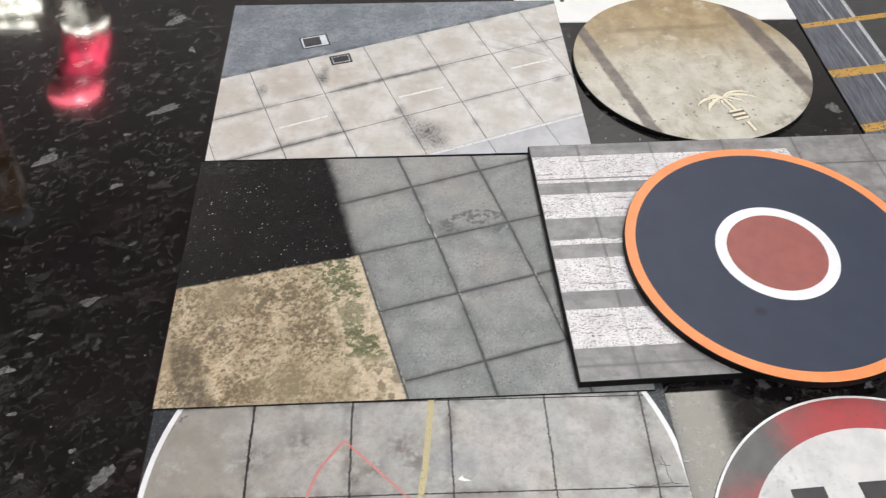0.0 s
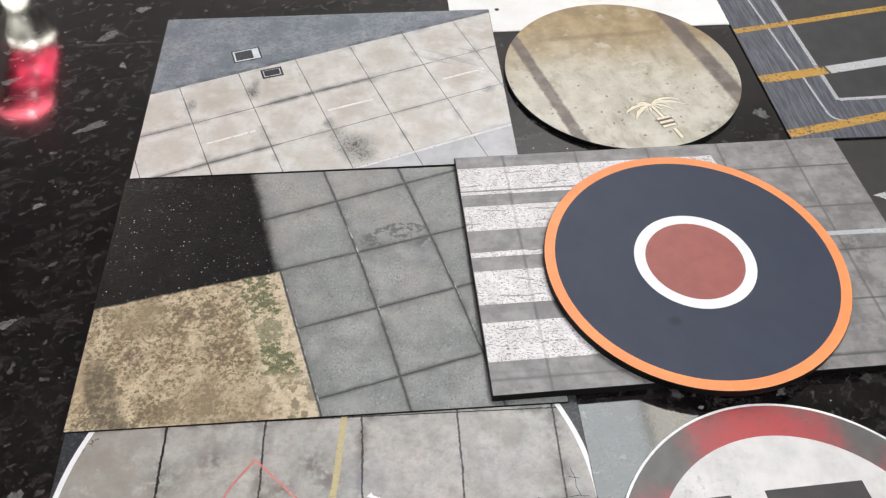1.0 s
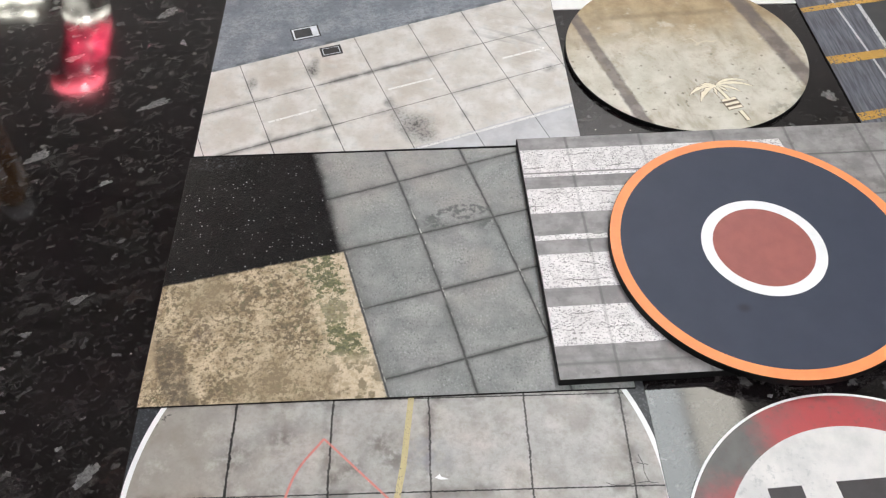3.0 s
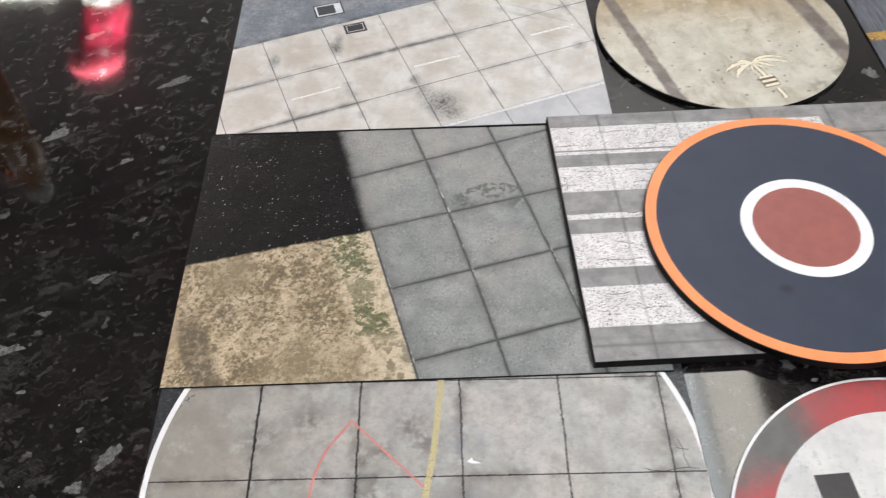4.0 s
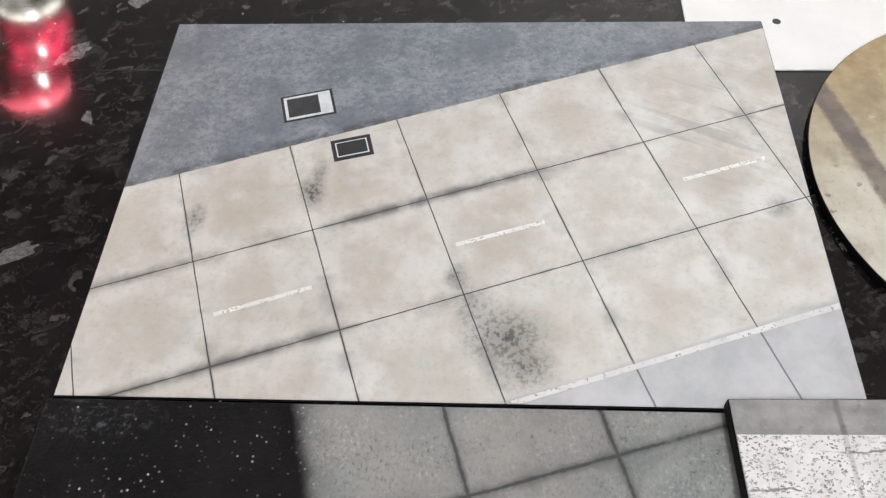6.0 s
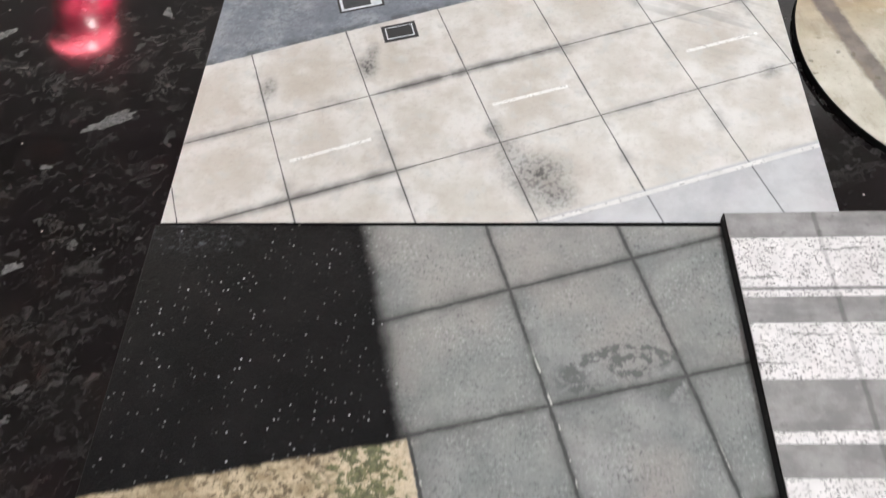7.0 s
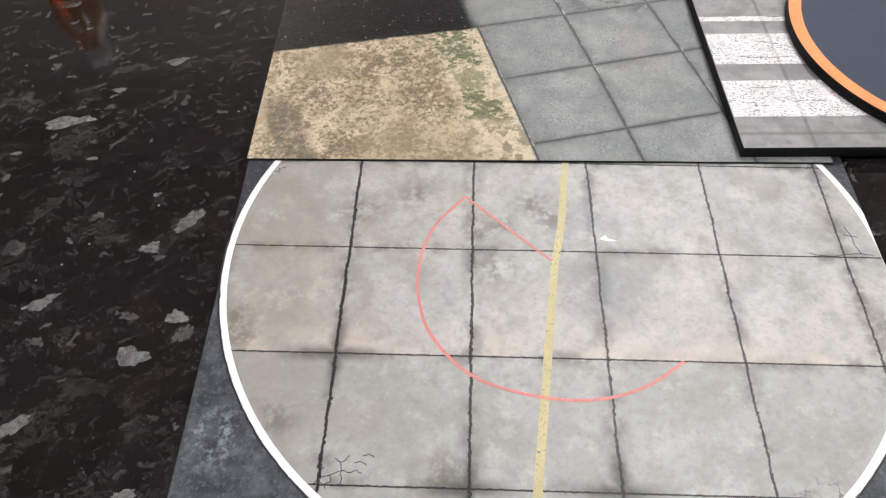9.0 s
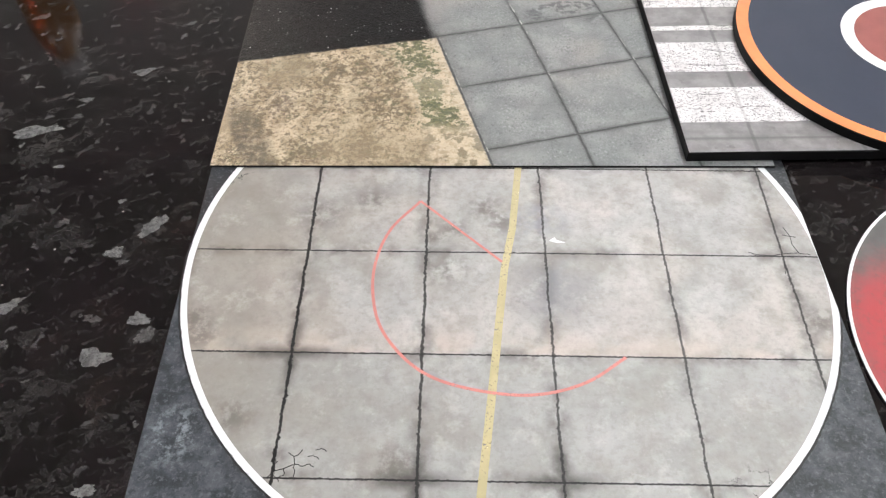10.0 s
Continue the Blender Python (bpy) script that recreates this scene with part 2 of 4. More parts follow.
def print_yard():
    k = Ink("print_asphalt_sand_and_slabs", rough=0.45, spec=0.36)
    s = 206 - k.v
    wob, wob2 = (k.noise(9, 4, 0.6, 17) - 0.5) * 1.4, (k.noise(9, 4, 0.6, 23) - 0.5) * 1.4
    ups = [k.u - 149.5 - s * 0.31 + s * s * 0.00024 + wob, k.u - 206 - s * 0.30 + s * s * 0.00018 + wob]
    flats = [k.v - v0 - (k.u - u0) * slope + wob2 for u0, v0, slope in ((157, 179.4, 0.305), (171, 128.3, 0.247), (184, 78.8, 0.257), (198, 25.4, 0.255))]
    tile = k.chance(sum((k.smooth(d, -0.01, 0.01) for d in ups), 0.5), sum((k.smooth(d, -0.01, 0.01) for d in flats), 0.5))
    du, dv = k.least(ups[0].abs(), ups[1].abs()), k.least(k.least(flats[0].abs(), flats[1].abs()), k.least(flats[2].abs(), flats[3].abs()))
    col = k.mix(k.smooth(k.noise(20, 6, 0.62), 0.34, 0.68), (0.185, 0.195, 0.191), (0.315, 0.315, 0.307))
    col = k.mix(k.smooth(k.noise(34, 3, 0.5, 12) + (k.v - 120) * 0.0012, 0.46, 0.64) * 0.7, col, (0.340, 0.312, 0.290))
    col = k.mix(tile * 0.35, col, (0.225, 0.240, 0.225))
    col = k.mix(k.smooth(k.noise(44, 3, 0.5, 99), 0.46, 0.64) * 0.25, col, (0.150, 0.170, 0.175))
    # combed grain and grit of the slabs
    comb = k.noise(1.25, 4, 0.72, 7, k.u, k.v / 1.35)
    col = k.mix(k.smooth(comb, 0.53, 0.68) * (0.2 + 0.45 * k.smooth(k.noise(19, 3, 0.5, 96), 0.38, 0.62)), col, (0.47, 0.47, 0.465))
    col = k.mix(k.smooth(comb, 0.47, 0.34) * (0.3 + 0.5 * k.smooth(k.noise(15, 3, 0.5, 97), 0.40, 0.62)), col, (0.085, 0.092, 0.090))
    col = k.mix(k.smooth(k.noise(11, 5, 0.7, 57), 0.52, 0.72) * 0.45, col, (0.16, 0.166, 0.162))
    # soft dirt along the joints, a broken dark core and chipped pale edges
    core = k.most(k.smooth(du, 2.4, 0), k.smooth(dv, 3.0, 0))
    halo = k.most(k.smooth(du, 8, 0), k.smooth(dv, 11, 0))
    col = k.mix(halo * (0.18 + 0.45 * k.smooth(k.noise(14, 4, 0.6, 41), 0.42, 0.62)), col, (0.115, 0.120, 0.115))
    col = k.mix(core * (0.5 + 0.45 * k.smooth(k.noise(12, 4, 0.6, 43), 0.36, 0.56)), col, (0.060, 0.063, 0.060))
    crumb = (k.noise(2.2, 4, 0.7, 91) - 0.5) * 1.6
    col = k.mix(k.line(k.least(du, dv) + crumb, 0.6, 0.6) * k.smooth(k.noise(16, 3, 0.6, 94), 0.32, 0.44) * 0.95, col, (0.014, 0.015, 0.015))
    chip = k.smooth(k.noise(9, 4, 0.6, 55), 0.50, 0.57)
    col = k.mix(k.line(ups[0] - 0.9 + crumb * 0.3, 0.5, 0.35) * chip * k.smooth((k.v - 105).abs(), 52, 36) * 0.85, col, (0.60, 0.59, 0.56))
    col = k.mix(k.line(ups[1] - 0.8 + crumb * 0.3, 0.4, 0.35) * chip * k.smooth((k.v - 80).abs(), 40, 26) * 0.6, col, (0.52, 0.51, 0.49))
    seam = k.u - 119 + (k.v - 115) * 0.262
    col = k.mix(k.line(seam - 0.8 + crumb * 0.5, 0.9, 0.5) * k.smooth(k.v, 122, 112) * 0.95, col, (0.018, 0.018, 0.017))
    col = k.mix(k.line(seam - 1.7 + crumb * 0.5, 0.5, 0.3) * k.smooth(k.noise(6, 3, 0.6, 98), 0.54, 0.60) * k.smooth(k.v, 118, 108) * 0.75, col, (0.55, 0.54, 0.50))
    # wet arc-shaped mark
    x, y = k.turned(12, 200, 143)
    ragged = (k.noise(7, 4, 0.65, 71) - 0.5) * 8
    wet = k.line(k.hypot(x / 1.9, y * 1.1) + ragged - 10, 3.4, 1.2) * k.smooth(y - x * 0.2, -6, -3)
    wet = k.most(wet, k.line(k.hypot((x - 5) / 1.7, y - 2) + ragged - 4.5, 2.0, 0.8))
    wet = k.most(wet, k.spot(181, 140, 2, 9, 1.1)) * k.smooth(k.noise(5, 4, 0.65, 79), 0.42, 0.52)
    wet = k.most(wet, k.spot(220, 136, 2, 9, 1.1) * k.smooth(k.noise(5, 4, 0.6, 72), 0.42, 0.54))
    col = k.mix(wet * 0.85, col, (0.068, 0.072, 0.072))
    # asphalt, fading into the slabs
    asphalt = k.mix(k.smooth(k.noise(25, 4, 0.6, 8), 0.35, 0.7), (0.003, 0.0028, 0.0032), (0.0075, 0.0068, 0.0072))
    d, r, g = k.cells(1.9, None, None, 3)
    where = k.smooth(k.noise(16, 4, 0.6, 88), 0.40, 0.64)
    asphalt = k.mix(k.smooth(r, 0.81, 0.88) * k.smooth(d, 0.30, 0.15) * (0.15 + 0.85 * where) * g * g, asphalt, (0.55, 0.56, 0.58))
    asphalt = k.mix(k.spot(20, 206, 0, 14, 2.5) * k.smooth(k.noise(3, 4, 0.7, 61), 0.5, 0.7) * 0.4, asphalt, (0.2, 0.23, 0.26))
    right = k.u - 95 - (211 - k.v) * 0.235 + (k.noise(8, 4) - 0.5) * 5
    # wide soft shadow beside the asphalt, painted over the slabs
    col = k.mix(k.smooth(right, 15, -2) * 0.45, col, asphalt)
    col = k.mix(k.smooth(right, 4.5, -3.5), col, asphalt)
    # sand with dark litter and a strip of weeds
    inner = 119 - (k.v - 115) * 0.262 - k.u  # millimetres from the slabs
    broad = k.noise(24, 4, 0.55, 19) - 0.5
    sand = k.mix(k.smooth(k.noise(7, 5, 0.62, 14) + broad * 0.55, 0.40, 0.60), (0.575, 0.465, 0.315), (0.335, 0.255, 0.152))
    sand = k.mix(k.smooth(k.noise(15, 4, 0.6, 15), 0.48, 0.64) * 0.42, sand, (0.235, 0.175, 0.100))
    sand = k.mix(k.smooth(k.noise(3.0, 5, 0.68, 16) + broad * 0.4, 0.50, 0.57) * 0.9, sand, (0.145, 0.107, 0.060))
    tuft = k.smooth(k.noise(2.6, 4, 0.6, 36), 0.55, 0.61) * k.smooth(k.noise(18, 3, 0.5, 37), 0.40, 0.56)
    sand = k.mix(tuft * 0.85, sand, k.mix(k.smooth(k.noise(14, 3, 0.5, 38), 0.46, 0.58), (0.105, 0.078, 0.044), (0.115, 0.112, 0.050)))
    sand = k.mix(k.smooth(k.noise(3.4, 4, 0.6, 35) - broad * 0.3, 0.57, 0.67) * 0.5, sand, (0.62, 0.51, 0.36))
    sand = k.mix(k.smooth(k.noise(1.4, 4, 0.65, 18), 0.53, 0.64) * 0.6, sand, (0.105, 0.078, 0.046))
    sand = k.mix(k.smooth(k.v, 48, 16) * k.smooth(k.u, 48, 66) * k.smooth(inner, 18, 36) * 0.45, sand, (0.335, 0.265, 0.165))
    # a hollow by the outer edge, and a mound beside it, shaded by colour alone
    hollow_shade = k.smooth((k.u - 27 + k.v * 0.41 + (k.noise(12, 4, 0.6, 81) - 0.5) * 15).abs(), 13, 5) * k.smooth(k.v, 66, 30)
    sand = k.mix(hollow_shade * (0.5 + 0.5 * k.smooth(k.noise(4, 5, 0.7, 82), 0.38, 0.58)) * 0.92, sand, (0.105, 0.080, 0.050))
    sand = k.mix(k.smooth((k.u - 8 + k.v * 0.2).abs(), 6, 2) * k.smooth(k.v, 4, 30) * k.smooth(k.v, 85, 50) * 0.4, sand, (0.60, 0.47, 0.31))
    sand = k.mix(k.spot(32, 54, 3, 16, 0.62) * k.smooth(k.noise(4, 5, 0.7, 33), 0.40, 0.56) * 0.8, sand, (0.12, 0.085, 0.055))
    sand = k.mix(k.spot(30, 82, 6, 22, 1.2) * 0.6, sand, (0.29, 0.23, 0.14))
    # pale strip by the slabs, with weeds
    strip = k.smooth(inner + (k.noise(13, 4, 0.6, 24) - 0.5) * 22, 34, 24)
    pale = k.mix(k.smooth(k.noise(4, 5, 0.65, 25), 0.44, 0.62), (0.66, 0.555, 0.405), (0.47, 0.375, 0.245))
    sand = k.mix(strip * 0.8, sand, pale)
    clump = k.noise(5.2, 5, 0.68, 27) + (k.noise(1.6, 4, 0.7, 28) - 0.5) * 0.3
    middle = (inner - 17 - (k.v - 60) * 0.05 + (k.noise(22, 3, 0.5, 26) - 0.5) * 30).abs()
    weeds = k.smooth(clump + k.smooth(middle, 16, 4) * 0.14, 0.555, 0.615) * k.smooth(middle, 25, 12) * k.smooth(k.v, 24, 36) * (0.7 + 0.3 * k.smooth((k.v - 66).abs(), 4, 14))
    weed_col = k.mix(k.smooth(k.noise(2, 4, 0.6, 29), 0.38, 0.64), (0.045, 0.058, 0.018), (0.150, 0.160, 0.064))
    sand = k.mix(weeds * 0.9, sand, weed_col)
    sand = k.mix(k.smooth(k.noise(7, 4, 0.6, 32), 0.50, 0.58) * strip * k.smooth(k.v, 36, 22) * 0.75, sand, (0.16, 0.125, 0.065))
    edge = 0 - inner
    inside = k.smooth(edge + (k.noise(3, 4, 0.65, 29) - 0.5) * 2.0, 0.4, -0.4)
    top = k.v - 89.5 - k.u * 0.205 + (k.noise(12, 4, 0.5, 30) - 0.5) * 3.5
    sand_here = inside * k.smooth(top, 1.4, -1.0)
    col = k.mix(sand_here, col, sand)
    k.bump(k.noise(1.3, 5, 0.75, 45) + k.noise(6, 3, 0.5, 46) * 0.5, 0.9, 0.0006)
    k.put(k.bsdf.inputs["Specular IOR Level"], 0.85 - 0.74 * k.smooth(right, 4.5, -3.5) * (1 - sand_here * 0.4))
    return k.done(col, 0.24 + 0.13 * k.noise(10, 4))


def print_ring_floor():
    """Pale concrete slabs inside a circle, slate-blue corners. Origin at the circle's middle."""
    k = Ink("print_round_concrete_floor", rough=0.4, spec=0.4)
    x, y = k.turned(-0.9, -95.5, 6.0)
    wob = (k.noise(3, 6, 0.85, 17) - 0.5) * 2.6 + (k.noise(1.8, 5, 0.8, 19) - 0.5) * 2.2 + (k.noise(16, 3, 0.5, 18) - 0.5) * 2.0
    wobv = (k.noise(2, 6, 0.85, 27) - 0.5) * 1.8
    du, dv = k.from_multiple(x + wob, 57.2), k.from_multiple(y + wobv, 58.4)
    tile = k.chance(k.math("FLOOR", x / 57.2, 0), k.math("FLOOR", y / 58.4, 0))
    col = k.mix(k.smooth(k.noise(26, 6, 0.62), 0.34, 0.68), (0.472, 0.462, 0.442), (0.332, 0.322, 0.300))
    warm = k.smooth(y, -59, -57) * k.smooth(k.noise(45, 3, 0.5, 3) + k.smooth(y, -22, -56) * 0.22, 0.46, 0.66)
    col = k.mix(warm * 0.45, col, (0.58, 0.515, 0.465))
    col = k.mix(k.smooth(y, -57.6, -59) * 0.5, col, k.mix(k.noise(18, 5, 0.6, 13), (0.25, 0.25, 0.238), (0.385, 0.385, 0.37)))
    col = k.mix(tile * 0.22, col, (0.31, 0.305, 0.30))
    col = k.mix(k.smooth(k.noise(8, 5, 0.68, 4), 0.54, 0.74) * 0.45, col, (0.245, 0.23, 0.21))
    col = k.mix(k.smooth(k.noise(3, 5, 0.7, 44), 0.56, 0.74) * 0.35, col, (0.55, 0.54, 0.52))
    # fine dusty mottle, darker and browner towards the left side of the print
    col = k.mix(k.smooth(k.noise(4, 6, 0.75, 47), 0.44, 0.66) * 0.38, col, (0.235, 0.22, 0.20))
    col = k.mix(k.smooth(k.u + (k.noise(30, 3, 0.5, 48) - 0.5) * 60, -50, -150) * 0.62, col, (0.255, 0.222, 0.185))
    near = k.most(k.smooth(du.abs(), 8, 0), k.smooth(dv.abs(), 6, 0))
    col = k.mix(near * k.smooth(k.noise(15, 4, 0.6, 5), 0.42, 0.64) * 0.7, col, (0.10, 0.09, 0.082))
    # bruise-blue patch and dark smudges
    col = k.mix(k.spot(20, -18, 2, 34, 1.0) * k.smooth(k.noise(12, 5, 0.65, 6), 0.30, 0.56) * 0.62, col, (0.185, 0.19, 0.21))
    col = k.mix(k.smooth(k.noise(19, 5, 0.62, 49), 0.46, 0.66) * 0.38, col, (0.265, 0.235, 0.198))
    col = k.mix(k.smooth(k.noise(17, 6, 0.7, 52), 0.52, 0.70) * 0.4, col, (0.58, 0.565, 0.535))
    col = k.mix(k.smooth(k.noise(1.6, 4, 0.7, 53), 0.54, 0.70) * 0.3, col, (0.27, 0.25, 0.23))
    col = k.mix(k.smooth(y, -40, -57) * k.smooth(y, -59, -58) * k.smooth(k.noise(22, 3, 0.5, 54), 0.36, 0.56) * 0.36, col, (0.62, 0.50, 0.42))
    col = k.mix(k.spot(16, 26, 2, 22, 1.2) * k.smooth(k.noise(9, 4, 0.6, 36), 0.4, 0.6) * 0.5, col, (0.28, 0.29, 0.32))
    for sx, sy, r in ((-28, -6, 14), (-26, 20, 11), (-9, 34, 14), (0, 24, 12), (-49, -106, 16), (-139, -44, 13), (-36, 14, 8), (-92, 30, 16), (-143, -34, 12), (140, -36, 14), (-66, 40, 14), (-118, -84, 14)):
        col = k.mix(k.spot(sx, sy, 0, r, 1.2) * k.smooth(k.noise(6, 4, 0.65, 7), 0.38, 0.6) * 0.75, col, (0.14, 0.125, 0.11))
    for sx, sy in ((-96, -53), (-41, -112), (16, -111)):
        col = k.mix(k.most(k.spot(sx, sy, 0, 16, 1.8) * k.smooth(dv.abs(), 6, 0), k.spot(sx, sy, 0, 28, 0.6) * k.smooth(du.abs(), 5, 0)) * 0.8, col, (0.045, 0.038, 0.034))
    left = k.smooth(x, 110, -20)
    col = k.mix(k.line(du.abs() - left * 0.18, 0.85, 0.2) * (0.86 + 0.14 * left), col, (0.006, 0.0055, 0.005))
    col = k.mix(k.line(dv, 0.6, 0.18) * 0.96, col, (0.008, 0.0075, 0.007))
    # hair cracks at three spots
    for sx, sy, r in ((93, -118, 16), (-140, 60, 12)):
        cx, cy = k.u + (k.noise(4, 4, 0.7, sx) - 0.5) * 9, k.v + (k.noise(4, 4, 0.7, sy) - 0.5) * 9
        vo = k.nt.nodes.new("ShaderNodeTexVoronoi")
        vo.feature, vo.voronoi_dimensions = "DISTANCE_TO_EDGE", "2D"
        vo.inputs["Scale"].default_value = 1 / 11
        k.put(vo.inputs["Vector"], k.vec(cx, cy))
        col = k.mix(k.smooth(V(k, vo.outputs[0]), 0.030, 0.010) * k.spot(sx, sy, r * 0.4, r) * k.smooth(k.noise(7, 3, 0.5, 9), 0.42, 0.5), col, (0.04, 0.038, 0.036))
    out = k.hypot(k.u, k.v)
    slate = k.mix(k.smooth(k.noise(13, 6, 0.72, 10), 0.36, 0.66), (0.026, 0.029, 0.034), (0.092, 0.100, 0.112))
    slate = k.mix(k.smooth(k.v, -10, 30) * 0.8, slate, (0.022, 0.023, 0.026))
    slate = k.mix(k.smooth(k.noise(2.2, 5, 0.7, 38), 0.50, 0.68) * 0.45, slate, (0.19, 0.205, 0.22))
    slate = k.mix(k.smooth(k.noise(3.2, 4, 0.7, 39), 0.56, 0.66) * 0.6, slate, (0.018, 0.020, 0.024))
    slate = k.mix(k.spot(-140, -92, 2, 20, 0.8) * k.smooth(k.noise(6, 6, 0.78, 11), 0.47, 0.64) * 0.8, slate, (0.34, 0.375, 0.40))
    col = k.mix(k.smooth(out, 152.6, 153.2), col, slate)
    return k.done(col, 0.34 + 0.14 * k.noise(9, 4))


def print_crossing():
    k = Ink("print_grey_pavement", rough=0.42, spec=0.4)
    du, dv, tile = tile_joints(k, k.u - 37, k.v - 180, 56.6, 42.5, 0.6)
    col = k.mix(k.smooth(k.noise(18, 6, 0.65), 0.36, 0.68), (0.20, 0.19, 0.19), (0.32, 0.305, 0.30))
    col = k.mix(k.smooth(k.noise(2, 4, 0.7, 3), 0.58, 0.75) * 0.4, col, (0.42, 0.405, 0.40))
    col = k.mix(k.smooth(k.noise(7, 4, 0.65, 5), 0.58, 0.72) * 0.55, col, (0.115, 0.11, 0.108))
    right = k.smooth(k.u, 190, 215)
    col = k.mix(k.line(du, 0.8, 1.1) * 0.55, col, (0.075, 0.07, 0.07))
    col = k.mix(k.line(dv, 0.6, 0.9) * (0.15 + 0.6 * right), col, (0.06, 0.058, 0.058))
    col = k.mix(k.line(k.v - 11, 0.7, 0.9) * 0.5, col, (0.08, 0.078, 0.078))
    col = k.mix(k.smooth(k.noise(22, 5, 0.65, 9), 0.46, 0.66) * (0.25 + 0.4 * right), col, (0.13, 0.122, 0.12))
    col = k.mix(k.spot(272, 98, 2, 22, 0.9) * k.smooth(k.noise(7, 4, 0.65, 10), 0.40, 0.58) * 0.6, col, (0.07, 0.066, 0.065))
    band = k.noise(10, 4, 0.6, 8, k.u / 9, k.v)
    col = k.mix(k.smooth(band, 0.5, 0.66) * 0.4, col, (0.15, 0.143, 0.145))
    return k.done(col, 0.36 + 0.14 * k.noise(9, 4))


def ink_stripe(name, colour, holes=0.5, off=0.0, fine=1.3, rough=0.45):
    """Worn, speckled marking ink."""
    k = Ink(name, rough=rough, spec=0.4)
    n = k.noise(fine, 4, 0.65, off)
    patch = k.noise(14, 4, 0.6, off + 5)
    cover = k.smooth(n + (patch - 0.5) * 0.35, 0.30 + 0.2 * holes, 0.37 + 0.2 * holes)
    col = k.mix(k.smooth(patch, 0.35, 0.65), colour, tuple(c * 0.86 for c in colour))
    return k.worn(cover).done(col)


def print_sepia():
    """Stained sand-brown ground with two dark wheel bands. Origin at the disc's middle."""
    k = Ink("print_stained_desert_ground", rough=0.38, spec=0.45)
    t = k.smooth(k.v + (k.noise(40, 4, 0.6, 12) - 0.5) * 80, -25, 70)
    col = k.mix(k.smooth(k.noise(24, 5, 0.6), 0.34, 0.68), (0.46, 0.43, 0.345), (0.60, 0.57, 0.49))
    col = k.mix(t * 0.92, col, k.mix(k.smooth(k.noise(20, 5, 0.65, 2), 0.36, 0.64), (0.27, 0.18, 0.075), (0.41, 0.30, 0.155)))
    col = k.mix(k.smooth(k.noise(15, 5, 0.62, 3), 0.52, 0.74) * 0.55, col, (0.27, 0.205, 0.115))
    col = k.mix(k.smooth(k.noise(22, 5, 0.65, 23), 0.56, 0.70) * 0.5, col, (0.64, 0.60, 0.51))
    for x0, y0, x1, y1, wd in ((-87, 46, -54, -82, 10), (60, 84, 92, -40, 15)):
        L = math.hypot(x1 - x0, y1 - y0)
        nx, ny = -(y1 - y0) / L, (x1 - x0) / L
        d = (k.u - x0) * nx + (k.v - y0) * ny + (k.noise(7, 5, 0.7, x0) - 0.5) * 5
        col = k.mix(k.line(d, wd * 0.75, wd * 0.3) * (0.74 + 0.2 * k.smooth(k.noise(14, 4, 0.6, x1), 0.35, 0.6)), col, (0.115, 0.088, 0.08))
    d = k.v - 52 - k.u * 0.06 + (k.noise(14, 4, 0.6, 5) - 0.5) * 6
    col = k.mix(k.line(d, 1.5, 5) * k.smooth(k.u, -90, -40) * k.smooth(k.u, 60, 40) * 0.45, col, (0.17, 0.12, 0.065))
    drip = k.noise(11, 4, 0.6, 14, k.u + k.v * 0.25, k.v / 2.6)
    col = k.mix(k.smooth(drip, 0.52, 0.70) * 0.4, col, (0.25, 0.195, 0.115))
    col = k.mix(k.smooth(k.noise(2.4, 5, 0.7, 15), 0.55, 0.7) * 0.35, col, (0.24, 0.195, 0.125))
    d, r, g = k.cells(7, k.u + (k.noise(3, 4) - 0.5) * 5, k.v + (k.noise(3, 4, 0.5, 3) - 0.5) * 5)
    col = k.mix(k.smooth(r, 0.86, 0.88) * k.smooth(d, 0.22, 0.08) * k.smooth(k.v, 30, -20) * 0.75, col, (0.12, 0.10, 0.07))
    for sx, sy, a in ((85, -60, 1.4), (60, -78, 1.2)):
        col = k.mix(k.spot(sx, sy, 2, 15, a) * k.smooth(k.noise(8, 4, 0.6, 31), 0.42, 0.6) * 0.6, col, (0.16, 0.145, 0.11))
    d = k.v - 12 - (k.noise(9, 2, 0.4, 6) - 0.5) * 22
    col = k.mix(k.line(d, 1.0, 1.6) * k.spot(17, 10, 8, 20) * 0.6, col, (0.62, 0.55, 0.40))
    return k.done(col, 0.30 + 0.16 * k.noise(9, 4))


def print_deck():
    """Brushed blue-grey deck with a plain dark field."""
    k = Ink("print_brushed_blue_grey_deck", rough=0.42, spec=0.4)
    streak = k.noise(2.2, 4, 0.65, 1, k.u, k.v / 14)
    col = k.mix(k.smooth(streak, 0.36, 0.66), (0.058, 0.062, 0.078), (0.145, 0.15, 0.175))
    col = k.mix(k.smooth(k.noise(5, 4, 0.7, 3, k.u, k.v / 8), 0.62, 0.75) * 0.45, col, (0.34, 0.34, 0.36))
    col = k.mix(k.smooth(k.noise(24, 4, 0.6, 2), 0.45, 0.7) * 0.4, col, (0.055, 0.058, 0.07))
    dark = k.mix(k.smooth(k.noise(20, 4), 0.35, 0.7), (0.038, 0.038, 0.040), (0.050, 0.050, 0.052))
    field = k.smooth(k.u - 58, -0.4, 0.4) * k.smooth(k.v - 48, -0.4, 0.4)
    return k.done(k.mix(field, col, dark))


